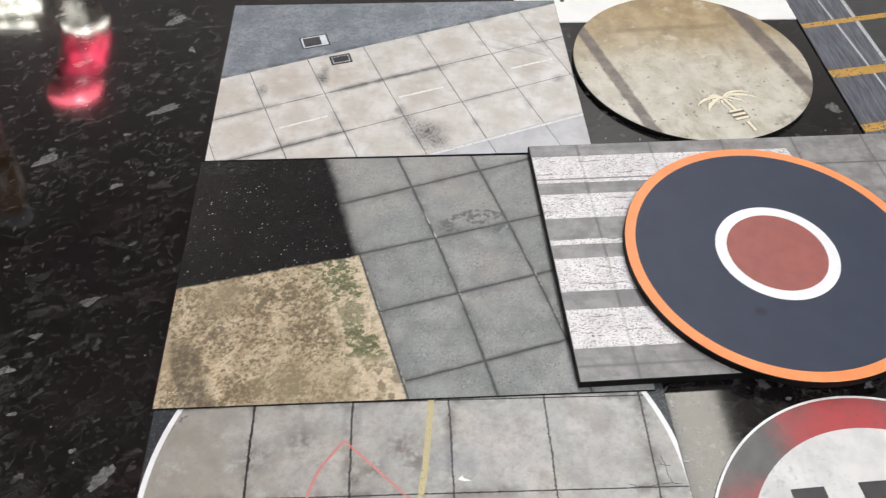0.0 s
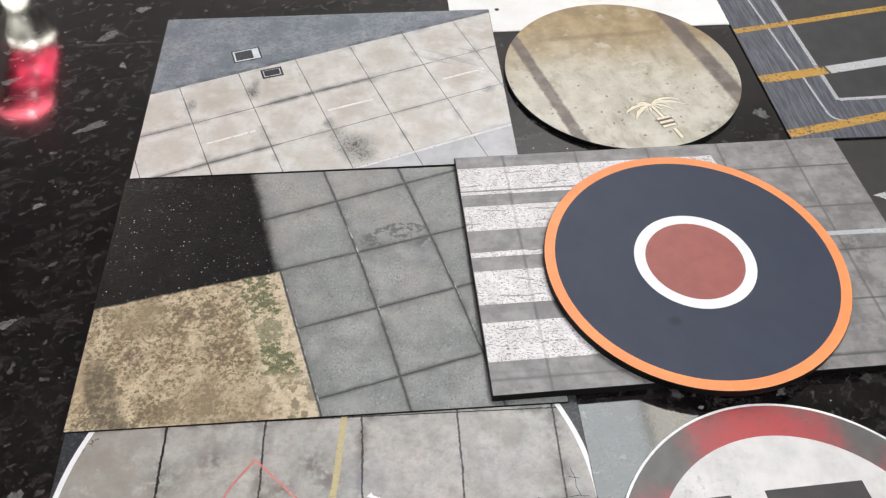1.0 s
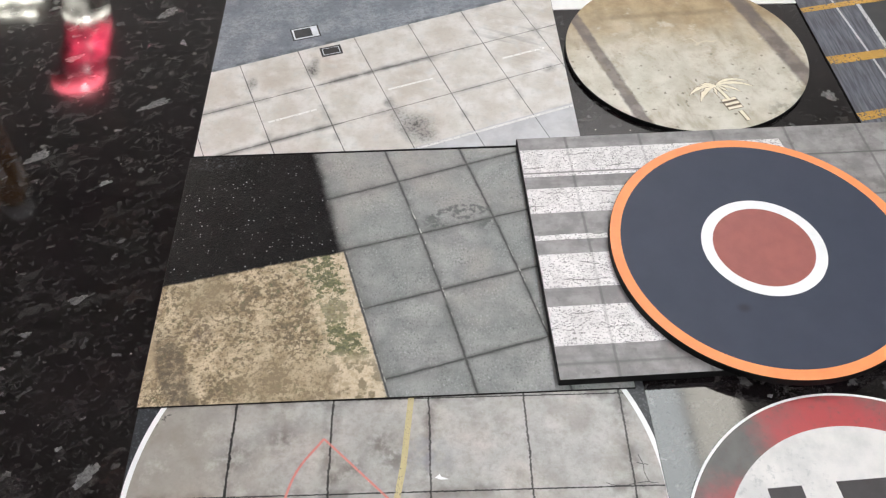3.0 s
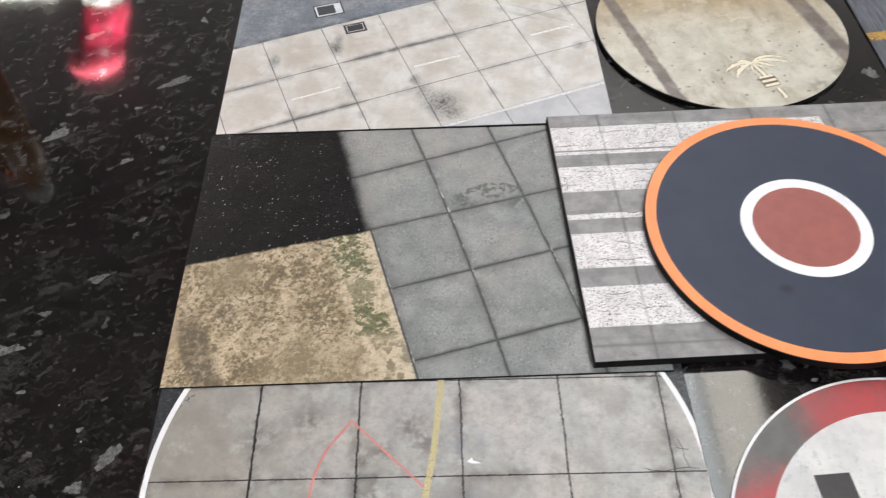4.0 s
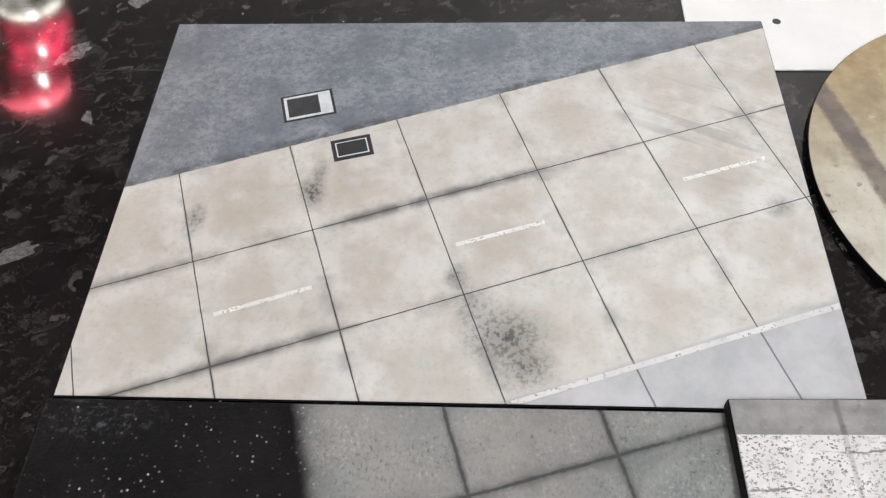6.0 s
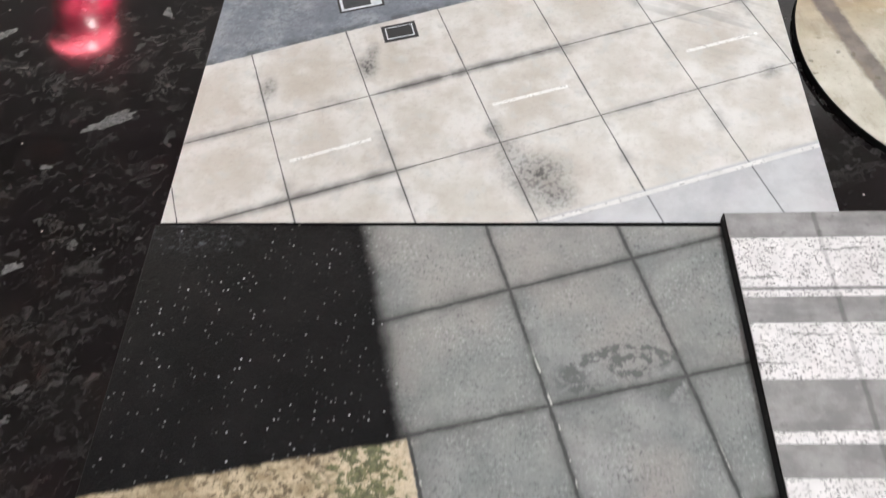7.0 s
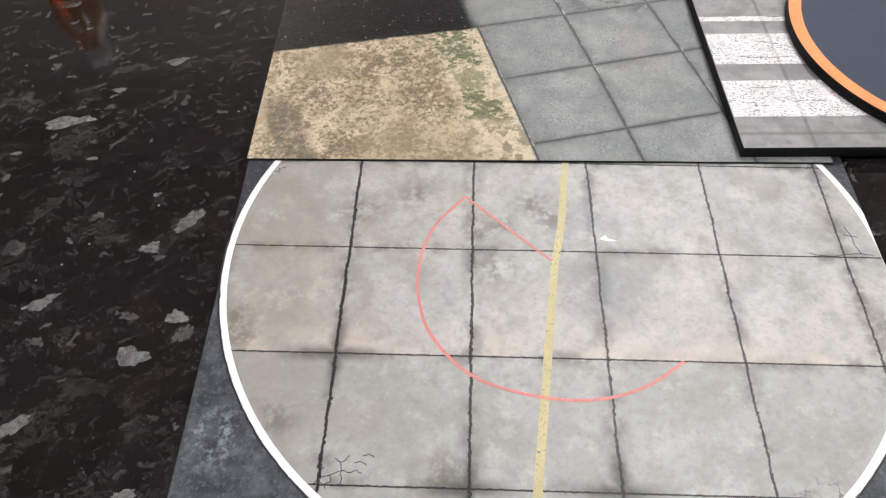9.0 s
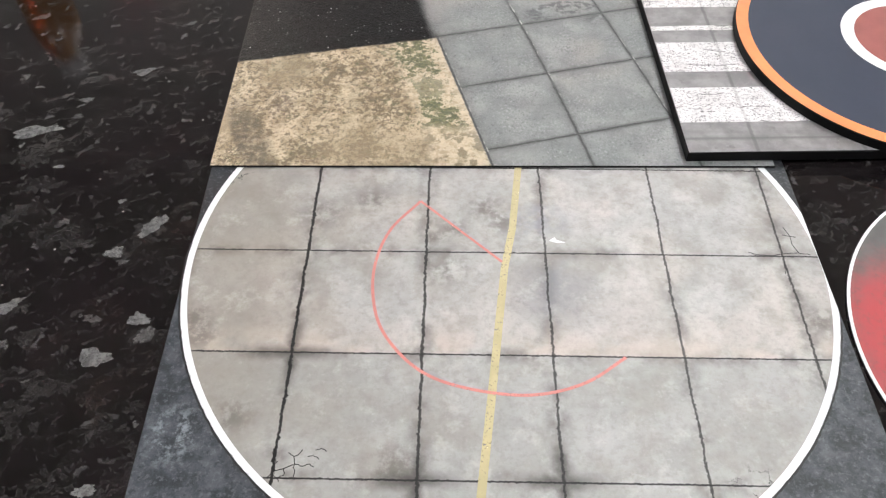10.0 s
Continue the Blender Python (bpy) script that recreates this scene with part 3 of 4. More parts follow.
def print_red_ring():
    k = Ink("print_sooty_red_ring", rough=0.4, spec=0.4)
    n = k.noise(26, 5, 0.6, 2) + (k.noise(7, 4, 0.6, 3) - 0.5) * 0.3
    soot = k.mix(k.noise(10, 4), (0.085, 0.082, 0.08), (0.15, 0.145, 0.14))
    turn = k.math("ARCTAN2", k.v, k.u) * 57.296
    pos = k.smooth((turn - 92).abs(), 52, 4)
    pos = k.most(pos, k.smooth((turn.abs() - 172).abs(), 46, 4))
    pos = k.most(pos, k.smooth((turn - 36).abs(), 22, 0) * 0.85)
    heat = k.smooth(pos + (n - 0.5) * 1.1 + (98 - k.hypot(k.u, k.v)) * 0.012, 0.24, 1.15)
    col = k.mix(heat * 0.85, soot, (0.49, 0.05, 0.058))
    return k.done(k.mix(k.smooth(k.noise(5, 5, 0.7, 8), 0.5, 0.72) * 0.45, col, (0.11, 0.085, 0.08)))


def print_chalky():
    k = Ink("print_chalky_white_field", rough=0.4, spec=0.4)
    col = k.mix(k.smooth(k.noise(26, 6, 0.65), 0.38, 0.66), (0.70, 0.68, 0.66), (0.56, 0.555, 0.545))
    col = k.mix(k.smooth(k.noise(5, 5, 0.7, 4), 0.52, 0.7) * k.spot(-48, 50, 10, 52) * 0.6, col, (0.30, 0.32, 0.33))
    return k.done(col)


def frosted_colour(name, colour, rough, ior=1.45):
    k = Ink(name, rough=rough)
    k.bsdf.inputs["Transmission Weight"].default_value = 1.0
    k.bsdf.inputs["IOR"].default_value = ior
    return k.done(colour)


GRANITE, GRANITE_BACK, FLAKE = granite(0.0), granite(140.0), flake_stone()
EDGE = plain("black_acrylic_edge", (0.003, 0.003, 0.003), 0.55)
EDGE.node_tree.nodes["Principled BSDF"].inputs["Specular IOR Level"].default_value = 0.15
WALL = plain("matt_white_wall_paint", (0.62, 0.60, 0.575), 0.8, grain=0.015, mm=200)
# unseen wall, lighter than WALL to brighten what the granite mirrors
NORTH = plain("matt_paint_lightened_for_mirror", (0.78, 0.75, 0.72), 0.8, grain=0.015, mm=200)
# unseen ceiling, darkened so that the granite mirrors less of it
CEIL = plain("matt_paint_darkened_for_mirror", (0.45, 0.435, 0.41), 0.85, grain=0.015, mm=200)
FLOOR = plain("grey_vinyl_floor", (0.28, 0.26, 0.24), 0.5, mm=120)
BASE = plain("cream_cabinet_laminate", (0.55, 0.52, 0.46), 0.5, mm=60)
WHITE_FOAM = plain("white_card", (0.84, 0.83, 0.81), 0.55, grain=0.012, mm=30)
METAL = plain("white_enamelled_frame", (0.8, 0.8, 0.8), 0.4, grain=0.01)
navy = Ink("ink_slate_navy", rough=0.52, spec=0.3)
NAVY = navy.done(navy.mix(navy.spot(-27, -49, 0.5, 5, 1.3) * 0.6, navy.mix(navy.smooth(navy.noise(30, 5, 0.6), 0.3, 0.7), (0.034, 0.042, 0.068), (0.039, 0.047, 0.074)), (0.016, 0.018, 0.024)))
ORANGE = plain("ink_orange", (0.90, 0.285, 0.095), 0.48, grain=0.02, mm=10)
INK_WHITE = plain("ink_white", (0.82, 0.82, 0.83), 0.48, grain=0.012, mm=8)
BRICK_RED = plain("ink_brick_red", (0.315, 0.088, 0.075), 0.5, grain=0.03, mm=12)
INK_BLACK = plain("ink_black", (0.016, 0.015, 0.015), 0.5, grain=0.06, mm=9)
INK_DARK = plain("ink_hatch_grey", (0.035, 0.037, 0.04), 0.45, grain=0.08, mm=4)
INK_PALE = plain("ink_hatch_white", (0.66, 0.69, 0.72), 0.45, grain=0.05, mm=4)
CREAM = plain("ink_cream", (0.76, 0.70, 0.54), 0.45, grain=0.03, mm=5)
UMBER = plain("ink_umber_outline", (0.13, 0.095, 0.055), 0.45, grain=0.05, mm=4)


def speckled():
    """White marking paint with dark chips and cracks."""
    k = Ink("ink_worn_white", rough=0.45, spec=0.4)
    col = k.mix(k.smooth(k.noise(14, 4, 0.6, 5), 0.35, 0.65), (0.76, 0.73, 0.725), (0.64, 0.61, 0.605))
    d, r, g = k.cells(1.0, k.u * 0.72 + (k.noise(1.1, 4, 0.7) - 0.5) * 3, k.v + (k.noise(1.1, 4, 0.7, 9) - 0.5) * 3)
    dense = k.smooth(k.noise(12, 4, 0.6, 6), 0.30, 0.62)
    col = k.mix(k.smooth(r, 0.44, 0.48) * k.smooth(d, 0.40, 0.28) * (0.4 + 0.6 * dense), col, k.mix(g, (0.04, 0.037, 0.037), (0.24, 0.225, 0.225)))
    col = k.mix(k.smooth(k.noise(8, 5, 0.7, 7), 0.60, 0.72) * 0.6, col, (0.34, 0.32, 0.32))
    crack = k.line(k.from_multiple(k.v + 3 + (k.noise(16, 4, 0.6, 8) - 0.5) * 9, 13), 0.35, 0.4) * k.smooth(k.noise(22, 2, 0.5, 4), 0.48, 0.56)
    col = k.mix(crack * 0.75, col, (0.09, 0.085, 0.085))
    joint = k.line(k.from_multiple(k.u - 37, 56.6), 0.7, 1.0)
    return k.done(k.mix(joint * 0.4, col, (0.25, 0.235, 0.235)))


CHALK = speckled()
CHARCOAL = plain("ink_charcoal", (0.046, 0.041, 0.043), 0.5, grain=0.05, mm=12)
CHALK_FINE = ink_stripe("ink_chalk_line", (0.84, 0.83, 0.80), 0.40, 9, 1.1)
CHALK_SOFT = ink_stripe("ink_chalk_kerb", (0.70, 0.69, 0.67), 0.18, 33, 2.0)
YELLOW = ink_stripe("ink_worn_yellow", (0.55, 0.315, 0.065), 0.40, 12, 1.8)
PALE_YELLOW = ink_stripe("ink_faded_yellow", (0.54, 0.465, 0.25), 0.14, 15, 1.2)
DECK_WHITE = ink_stripe("ink_scuffed_white", (0.55, 0.55, 0.57), 0.32, 18, 1.4)
RED_LINE = ink_stripe("ink_faded_red", (0.67, 0.245, 0.213), 0.14, 21, 1.2)
ASPHALT = plain("print_plain_asphalt", (0.034, 0.032, 0.031), 0.42, grain=0.05, mm=16)
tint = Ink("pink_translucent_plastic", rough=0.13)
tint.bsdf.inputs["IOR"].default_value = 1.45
# glassy streaks, dark band and lit tip are painted into the pink
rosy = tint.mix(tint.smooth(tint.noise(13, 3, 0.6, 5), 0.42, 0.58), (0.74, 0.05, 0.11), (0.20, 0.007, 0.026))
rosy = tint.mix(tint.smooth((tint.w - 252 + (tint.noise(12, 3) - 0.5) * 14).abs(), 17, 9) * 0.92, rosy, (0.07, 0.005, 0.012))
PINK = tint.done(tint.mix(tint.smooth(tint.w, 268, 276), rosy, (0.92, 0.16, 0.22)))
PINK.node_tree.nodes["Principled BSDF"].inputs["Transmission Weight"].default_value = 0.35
CLEAR = frosted_colour("clear_plastic", (0.95, 0.97, 0.96), 0.03)
cloudy = Ink("frosted_white_plastic", rough=0.2)
FROST = cloudy.done(cloudy.mix(cloudy.smooth(cloudy.noise(16, 4, 0.6, 3), 0.42, 0.60), (0.22, 0.222, 0.20), (0.70, 0.70, 0.63)))
FROST.node_tree.nodes["Principled BSDF"].inputs["Transmission Weight"].default_value = 0.1
AMBER = frosted_colour("amber_glass", (0.52, 0.235, 0.045), 0.08)
AMBER.node_tree.nodes["Principled BSDF"].inputs["Transmission Weight"].default_value = 0.4


# ---- building helpers ----
def part(name, bm, material, parent=None, label=""):
    me = bpy.data.meshes.new(name)
    bmesh.ops.recalc_face_normals(bm, faces=bm.faces)
    bm.to_mesh(me)
    bm.free()
    me.materials.append(material)
    ob = new(name, me)
    if parent is not None:
        ob.parent = parent
    if label:
        tagged(ob, label)
    return ob


def smooth_faces(ob):
    for p in ob.data.polygons:
        p.use_smooth = True
    return ob


def box(x0, y0, z0, x1, y1, z1, bevel=0.0, segments=1, bm=None):
    bm = bm or bmesh.new()
    made = bmesh.ops.create_cube(bm, size=1)["verts"]
    bmesh.ops.scale(bm, vec=(x1 - x0, y1 - y0, z1 - z0), verts=made)
    bmesh.ops.translate(bm, vec=((x0 + x1) / 2, (y0 + y1) / 2, (z0 + z1) / 2), verts=made)
    if bevel:
        edges = {e for v in made for e in v.link_edges}
        bmesh.ops.bevel(bm, geom=list(edges), offset=bevel, segments=segments, profile=0.5, affect="EDGES")
    return bm


def extrude(points, z0, z1, bm=None):
    """A flat plate with the given outline (x, y)."""
    bm = bm or bmesh.new()
    low = [bm.verts.new((x, y, z0)) for x, y in points]
    high = [bm.verts.new((x, y, z1)) for x, y in points]
    n = len(points)
    bm.faces.new(high), bm.faces.new(low[::-1])
    for i in range(n):
        bm.faces.new((low[i], low[(i + 1) % n], high[(i + 1) % n], high[i]))
    return bm


def circle(r, n=128, x=0.0, y=0.0):
    return [(x + r * math.cos(2 * math.pi * i / n), y + r * math.sin(2 * math.pi * i / n)) for i in range(n)]


def ring(r0, r1, z0, z1, n=160, a0=0.0, a1=360.0, side=9.0):
    """A flat ring, or an arc of one, as a thin solid; cut off where x passes side."""
    bm = bmesh.new()
    whole = abs(a1 - a0) >= 360
    steps = n if whole else n + 1
    rows = []
    for i in range(steps):
        a = radians(a0 + (a1 - a0) * i / n)
        c, s = math.cos(a), math.sin(a)
        rows.append([bm.verts.new((r * c, r * s, z)) for r, z in ((r0, z0), (min(r1, side / max(c, 1e-3)), z0), (min(r1, side / max(c, 1e-3)), z1), (r0, z1))])
    for i in range(n):
        a, b = rows[i], rows[(i + 1) % steps]
        for j in range(4):
            bm.faces.new((a[j], b[j], b[(j + 1) % 4], a[(j + 1) % 4]))
    if not whole:
        bm.faces.new(rows[0]), bm.faces.new(rows[-1][::-1])
    return bm


def ribbon(points, width, z0, z1):
    """A thin band of even width along a line of points."""
    pts = [Vector(p) for p in points]
    left, right = [], []
    for i, p in enumerate(pts):
        d = (pts[min(i + 1, len(pts) - 1)] - pts[max(i - 1, 0)]).normalized()
        nrm = Vector((-d.y, d.x)) * width / 2
        left.append(p + nrm), right.append(p - nrm)
    return extrude([(p.x, p.y) for p in right + left[::-1]], z0, z1)


def lathe(profile, n=48):
    """A turned solid from (radius, height) pairs."""
    bm = bmesh.new()
    rows = [[bm.verts.new((r * math.cos(2 * math.pi * i / n), r * math.sin(2 * math.pi * i / n), z)) for i in range(n)] for r, z in profile]
    for a, b in zip(rows, rows[1:]):
        for i in range(n):
            bm.faces.new((a[i], a[(i + 1) % n], b[(i + 1) % n], b[i]))
    bm.faces.new(rows[0][::-1]), bm.faces.new(rows[-1])
    return bm


THICK, FILM, MARK = 0.0012, 0.00025, 0.00012  # board, printed film, marking ink


def board(label, w, h, material, m, ox=0.0, oy=0.0, deep=THICK):
    """A rectangular board with its printed film; local origin at (ox, oy) from the lower left corner, z = 0 underneath."""
    ob = part("display_board", box(-ox, -oy, THICK - deep, w - ox, h - oy, THICK, 0.0004), EDGE)
    ob.matrix_world = m
    tagged(ob, label, "display board", "printed display boards")
    part("printed_film", box(0.0005 - ox, 0.0005 - oy, THICK, w - ox - 0.0005, h - oy - 0.0005, THICK + FILM), material, ob)
    return ob


def disc_board(label, r, m, deep=THICK):
    ob = part("display_disc", lathe([(r - 0.0005, THICK - deep), (r, THICK - deep + 0.0003), (r, THICK - 0.0004), (r - 0.0004, THICK)], 160), EDGE)
    ob.matrix_world = m
    return tagged(ob, label, "display disc", "round display discs")


TOP = THICK + FILM


def mark(name, bm_of, material, parent, label="", level=0):
    """A marking of ink that lies on the film; level lifts one over another."""
    z0 = TOP + level * MARK
    return part(name, bm_of(z0, z0 + MARK), material, parent, label)


# ---- setting ----
X0, X1, Y0, Y1, FLOOR_Z = -1.9, 2.3, -2.6, 1.5, -0.9
structure = lambda ob, label, cat: tagged(ob, label, cat, kind="structure")
structure(part("floor", box(X0, Y0, FLOOR_Z - 0.1, X1, Y1, FLOOR_Z), FLOOR), "plain grey vinyl kitchen floor", "floor")
structure(part("ceiling", box(X0, Y0, CEILING, X1, Y1, CEILING + 0.1), CEIL), "plain painted ceiling, toned down to dim its mirror image", "ceiling")
structure(part("wall_north", box(X0, Y1, FLOOR_Z - 0.1, X1, Y1 + 0.1, CEILING + 0.1), NORTH), "plain off-white painted wall", "wall")
structure(part("wall_south", box(X0, Y0 - 0.1, FLOOR_Z - 0.1, X1, Y0, CEILING + 0.1), WALL), "plain off-white painted wall", "wall")
structure(part("wall_west", box(X0 - 0.1, Y0 - 0.1, FLOOR_Z - 0.1, X0, Y1 + 0.1, CEILING + 0.1), WALL), "plain off-white painted wall", "wall")
structure(part("wall_east", box(X1, Y0 - 0.1, FLOOR_Z - 0.1, X1 + 0.1, Y1 + 0.1, CEILING + 0.1), WALL), "plain off-white painted wall", "wall")
for px, py, wide, long, _, _ in PANELS:
    frame_bm, hx, hy = bmesh.new(), wide / 2 + 0.008, long / 2 + 0.008
    for x0, y0, x1, y1 in ((-hx, -hy, hx, -hy + 0.007), (-hx, hy - 0.007, hx, hy), (-hx, -hy + 0.007, -hx + 0.007, hy - 0.007), (hx - 0.007, -hy + 0.007, hx, hy - 0.007)):
        box(px + x0, py + y0, CEILING - 0.015, px + x1, py + y1, CEILING, bm=frame_bm)
    tagged(part("ceiling_light", frame_bm, METAL), "flat white-framed ceiling light panel, switched on, some added as fill", "ceiling light", "ceiling light panels")

JOINT = 0.1770
structure(part("counter_base", box(-1.25, -0.66, FLOOR_Z, 1.75, 0.92, -0.03), BASE), "plain cream base under the worktop", "counter")
tagged(part("worktop", box(-1.3, -0.70, -0.03, 1.8, JOINT - 0.0001, 0.0, 0.00005), GRANITE), "polished black granite worktop with grey mineral flakes", "worktop")
tagged(part("worktop", box(-1.3, JOINT + 0.0001, -0.03, 1.8, 0.95, 0.0, 0.00005), GRANITE_BACK), "polished black granite worktop slab behind a tight joint", "worktop")

slab_front, slab_back = [o for o in scene.objects if o.name.startswith("worktop")]
FLAKES = [  # x, y, length, width in millimetres, turn
    (-104, -184, 26, 9, 14), (-57, -129, 12, 6, 12), (-84, -155, 8, 4, 5), (-83, -211, 6, 2.5, 8), (-43, -236, 4, 3, 0),
    (-24, -252, 17, 8, 55), (-38, -270, 9, 7, 35), (-16, -309, 10, 7, -20), (-31, -329, 15, 9, -8), (-18, -391, 9, 5, 5),
    (-41, 65, 26, 8, 30), (-120, 128, 16, 7, 30), (-50, 189, 20, 10, 38), (-26, 229, 12, 9, 20), (-30, 145, 5, 8, 10),
    (-120, 8, 20, 9, 42), (508, 50, 13, 11, -40), (-64, 34, 6, 3, 15), (-79, -303, 14, 6, 25),
]
shapes = random.Random(7)


def flake_outline(length, width, deg):
    """A ragged, pointed chip."""
    n, out = 34, []
    lobe, turn = shapes.uniform(0.10, 0.22), shapes.uniform(0, 6)
    for i in range(n):
        a = 2 * math.pi * i / n
        r = 1 + lobe * math.sin(3 * a + turn) + 0.1 * math.sin(7 * a + 2 * turn) + shapes.uniform(-0.16, 0.13)
        x, y = math.cos(a) * length / 2 * r, math.sin(a) * width / 2 * (r + shapes.uniform(-0.08, 0.08))
        y += math.sin(2.2 * x / length + deg) * width * 0.18
        c, s = math.cos(radians(deg)), math.sin(radians(deg))
        out.append(((x * c - y * s) / 1000, (x * s + y * c) / 1000))
    return out


chips = list(FLAKES)
while len(chips) < 62:  # the rest of the slabs has its own scatter of smaller chips
    fx, fy = shapes.uniform(-330, 640), shapes.uniform(-480, 420)
    if (-20 < fx < 240) or (fx > 240 and fy > -200) or abs(fy - JOINT * 1000) < 12 or any(math.hypot(fx - q[0], fy - q[1]) < 26 for q in chips):
        continue
    size = shapes.choice((4, 5, 6, 8, 11))
    chips.append((fx, fy, size * shapes.uniform(0.9, 1.5), size * 0.6, shapes.uniform(0, 50)))
for fx, fy, length, width, deg in chips:
    slab = slab_back if fy > JOINT * 1000 else slab_front
    chip = part("mineral_flake", extrude(flake_outline(length, width, deg), -0.0002, 0.00004), FLAKE, slab)
    chip.location = (fx / 1000, fy / 1000, 0)

# ---- white card and its dark strip ----
foam = part("card_strip", box(0.260, 0.1765, 0.0, 0.90, 0.2535, 0.0011, 0.0002), WHITE_FOAM)
tagged(foam, "plain white card strip with a small dark hole", "card")
part("hole", extrude(circle(0.0021, 20, 0.305, 0.2113), 0.0011, 0.0012), INK_BLACK, foam, "small dark hole")
strip = part("plastic_strip", box(0.245, 0.2545, 0.0, 0.90, 0.285, 0.004, 0.0006), EDGE)
tagged(strip, "glossy black plastic strip lying behind the white card", "plastic strip")

# ---- pale tile board ----
tilt_a = Matrix.Rotation(-math.atan2(0.0012, 0.297), 4, "Y")
pale = board("display board printed with pale concrete tiles and a blue-grey apron", 0.297, 0.210, print_pale_tiles(), Matrix.Translation((0, 0, 0.0002)) @ tilt_a)


def rotated(cx, cy, w, h, deg):
    c, s = math.cos(radians(deg)), math.sin(radians(deg))
    return [(cx + x * c - y * s, cy + x * s + y * c) for x, y in ((-w / 2, -h / 2), (w / 2, -h / 2), (w / 2, h / 2), (-w / 2, h / 2))]


def quad(name, cx, cy, w, h, deg, material, parent, label="", level=0):
    return mark(name, lambda a, b: extrude(rotated(cx, cy, w, h, deg), a, b), material, parent, label, level)


hatch = quad("floor_hatch", 0.0760, 0.1508, 0.0247, 0.0171, 15, INK_BLACK, pale, "black-outlined printed floor hatch")
for bits in (("hatch_frame", 0.0760, 0.1508, 0.0222, 0.0148, INK_PALE, 1), ("hatch_plate", 0.0739, 0.1502, 0.0150, 0.0120, INK_DARK, 2)):
    quad(bits[0], bits[1], bits[2], bits[3], bits[4], 15, bits[5], hatch, level=bits[6])
hatch = quad("floor_hatch", 0.0996, 0.1241, 0.0182, 0.0127, 15, INK_BLACK, pale, "small black printed floor hatch with a pale inner line")
for bits in (("hatch_frame", 0.0996, 0.1241, 0.0146, 0.0088, INK_PALE, 1), ("hatch_plate", 0.0996, 0.1241, 0.0134, 0.0077, INK_BLACK, 2)):
    quad(bits[0], bits[1], bits[2], bits[3], bits[4], 15, bits[5], hatch, level=bits[6])
for x0, y0, x1, y1 in ((0.0537, 0.0359, 0.0910, 0.0492), (0.1483, 0.0708, 0.1852, 0.0830), (0.2452, 0.1063, 0.2821, 0.1189)):
    quad("dash", (x0 + x1) / 2, (y0 + y1) / 2, math.hypot(x1 - x0, y1 - y0), 0.0019, math.degrees(math.atan2(y1 - y0, x1 - x0)), CHALK_FINE, pale, "short chalky white dash")
mark("kerb_line", lambda a, b: extrude([(0.1680, 0.0008), (0.1745, 0.0008), (0.2962, 0.0425), (0.2962, 0.0450)], a, b), CHALK_SOFT, pale, "chalky white kerb line")

# ---- yard board ----
tilt_b = Matrix.Rotation(-math.atan2(0.0013, 0.213), 4, "X")
yard = board("display board printed with asphalt, sand, weeds and grey slabs", 0.299, 0.2125, print_yard(), Matrix.Translation((-0.002, -0.213, 0.0015)) @ tilt_b)

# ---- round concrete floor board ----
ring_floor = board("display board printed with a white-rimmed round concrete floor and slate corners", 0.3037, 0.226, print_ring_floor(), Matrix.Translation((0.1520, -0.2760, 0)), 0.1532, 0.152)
CUT = math.degrees(math.acos(0.0736 / 0.1512))
mark("rim_line", lambda a, b: ring(0.1499, 0.1530, a, b, 220, 90 + CUT, 450 - CUT, 0.1500), INK_WHITE, ring_floor, "clean white rim line")
outline = [(r * math.cos(radians(a)), r * math.sin(radians(a))) for a, r in ((176 + i * 0.8, 0.1534 + shapes.uniform(-0.0003, 0.0002)) for i in range(214))]
mark("rim_outline", lambda a, b: ribbon([q for q in outline if q[0] < 0.1498], 0.0010, a, b), INK_BLACK, ring_floor, "thin black outline of the rim")
mark("yellow_line", lambda a, b: ribbon([(0.0105 - 0.0000, 0.0730), (0.0040, 0.0200), (-0.0010, -0.0050), (-0.0094, -0.0730), (-0.0165, -0.1280), (-0.0185, -0.1470)], 0.0036, a, b), PALE_YELLOW, ring_floor, "faded yellow guide line")


def bow(points, steps=8):
    """A smooth line through points (Catmull-Rom)."""
    out, p = [], [Vector(q) for q in points]
    p = [2 * p[0] - p[1], *p, 2 * p[-1] - p[-2]]
    for a, b, c, d in zip(p, p[1:], p[2:], p[3:]):
        for i in range(steps):
            t = i / steps
            q = 0.5 * (2 * b + (c - a) * t + (2 * a - 5 * b + 4 * c - d) * t * t + (3 * b - a - 3 * c + d) * t * t * t)
            out.append((q.x, q.y))
    return out + [tuple(p[-2])]


shift = lambda pts: [(x - 0.152, y + 0.276) for x, y in pts]
mark("red_line", lambda a, b: ribbon(shift([(0.1500, -0.2773), (0.1103, -0.2373)]), 0.0012, a, b), RED_LINE, ring_floor, "faded straight red line", 1)
mark("red_arc", lambda a, b: ribbon(bow(shift([(0.1103, -0.2373), (0.0954, -0.2576), (0.0890, -0.2825), (0.0915, -0.3086), (0.1009, -0.3267), (0.1159, -0.3404), (0.1374, -0.3477), (0.1610, -0.3496), (0.1830, -0.3436), (0.2016, -0.3310)])), 0.0014, a, b), RED_LINE, ring_floor, "faded curved red line", 1)
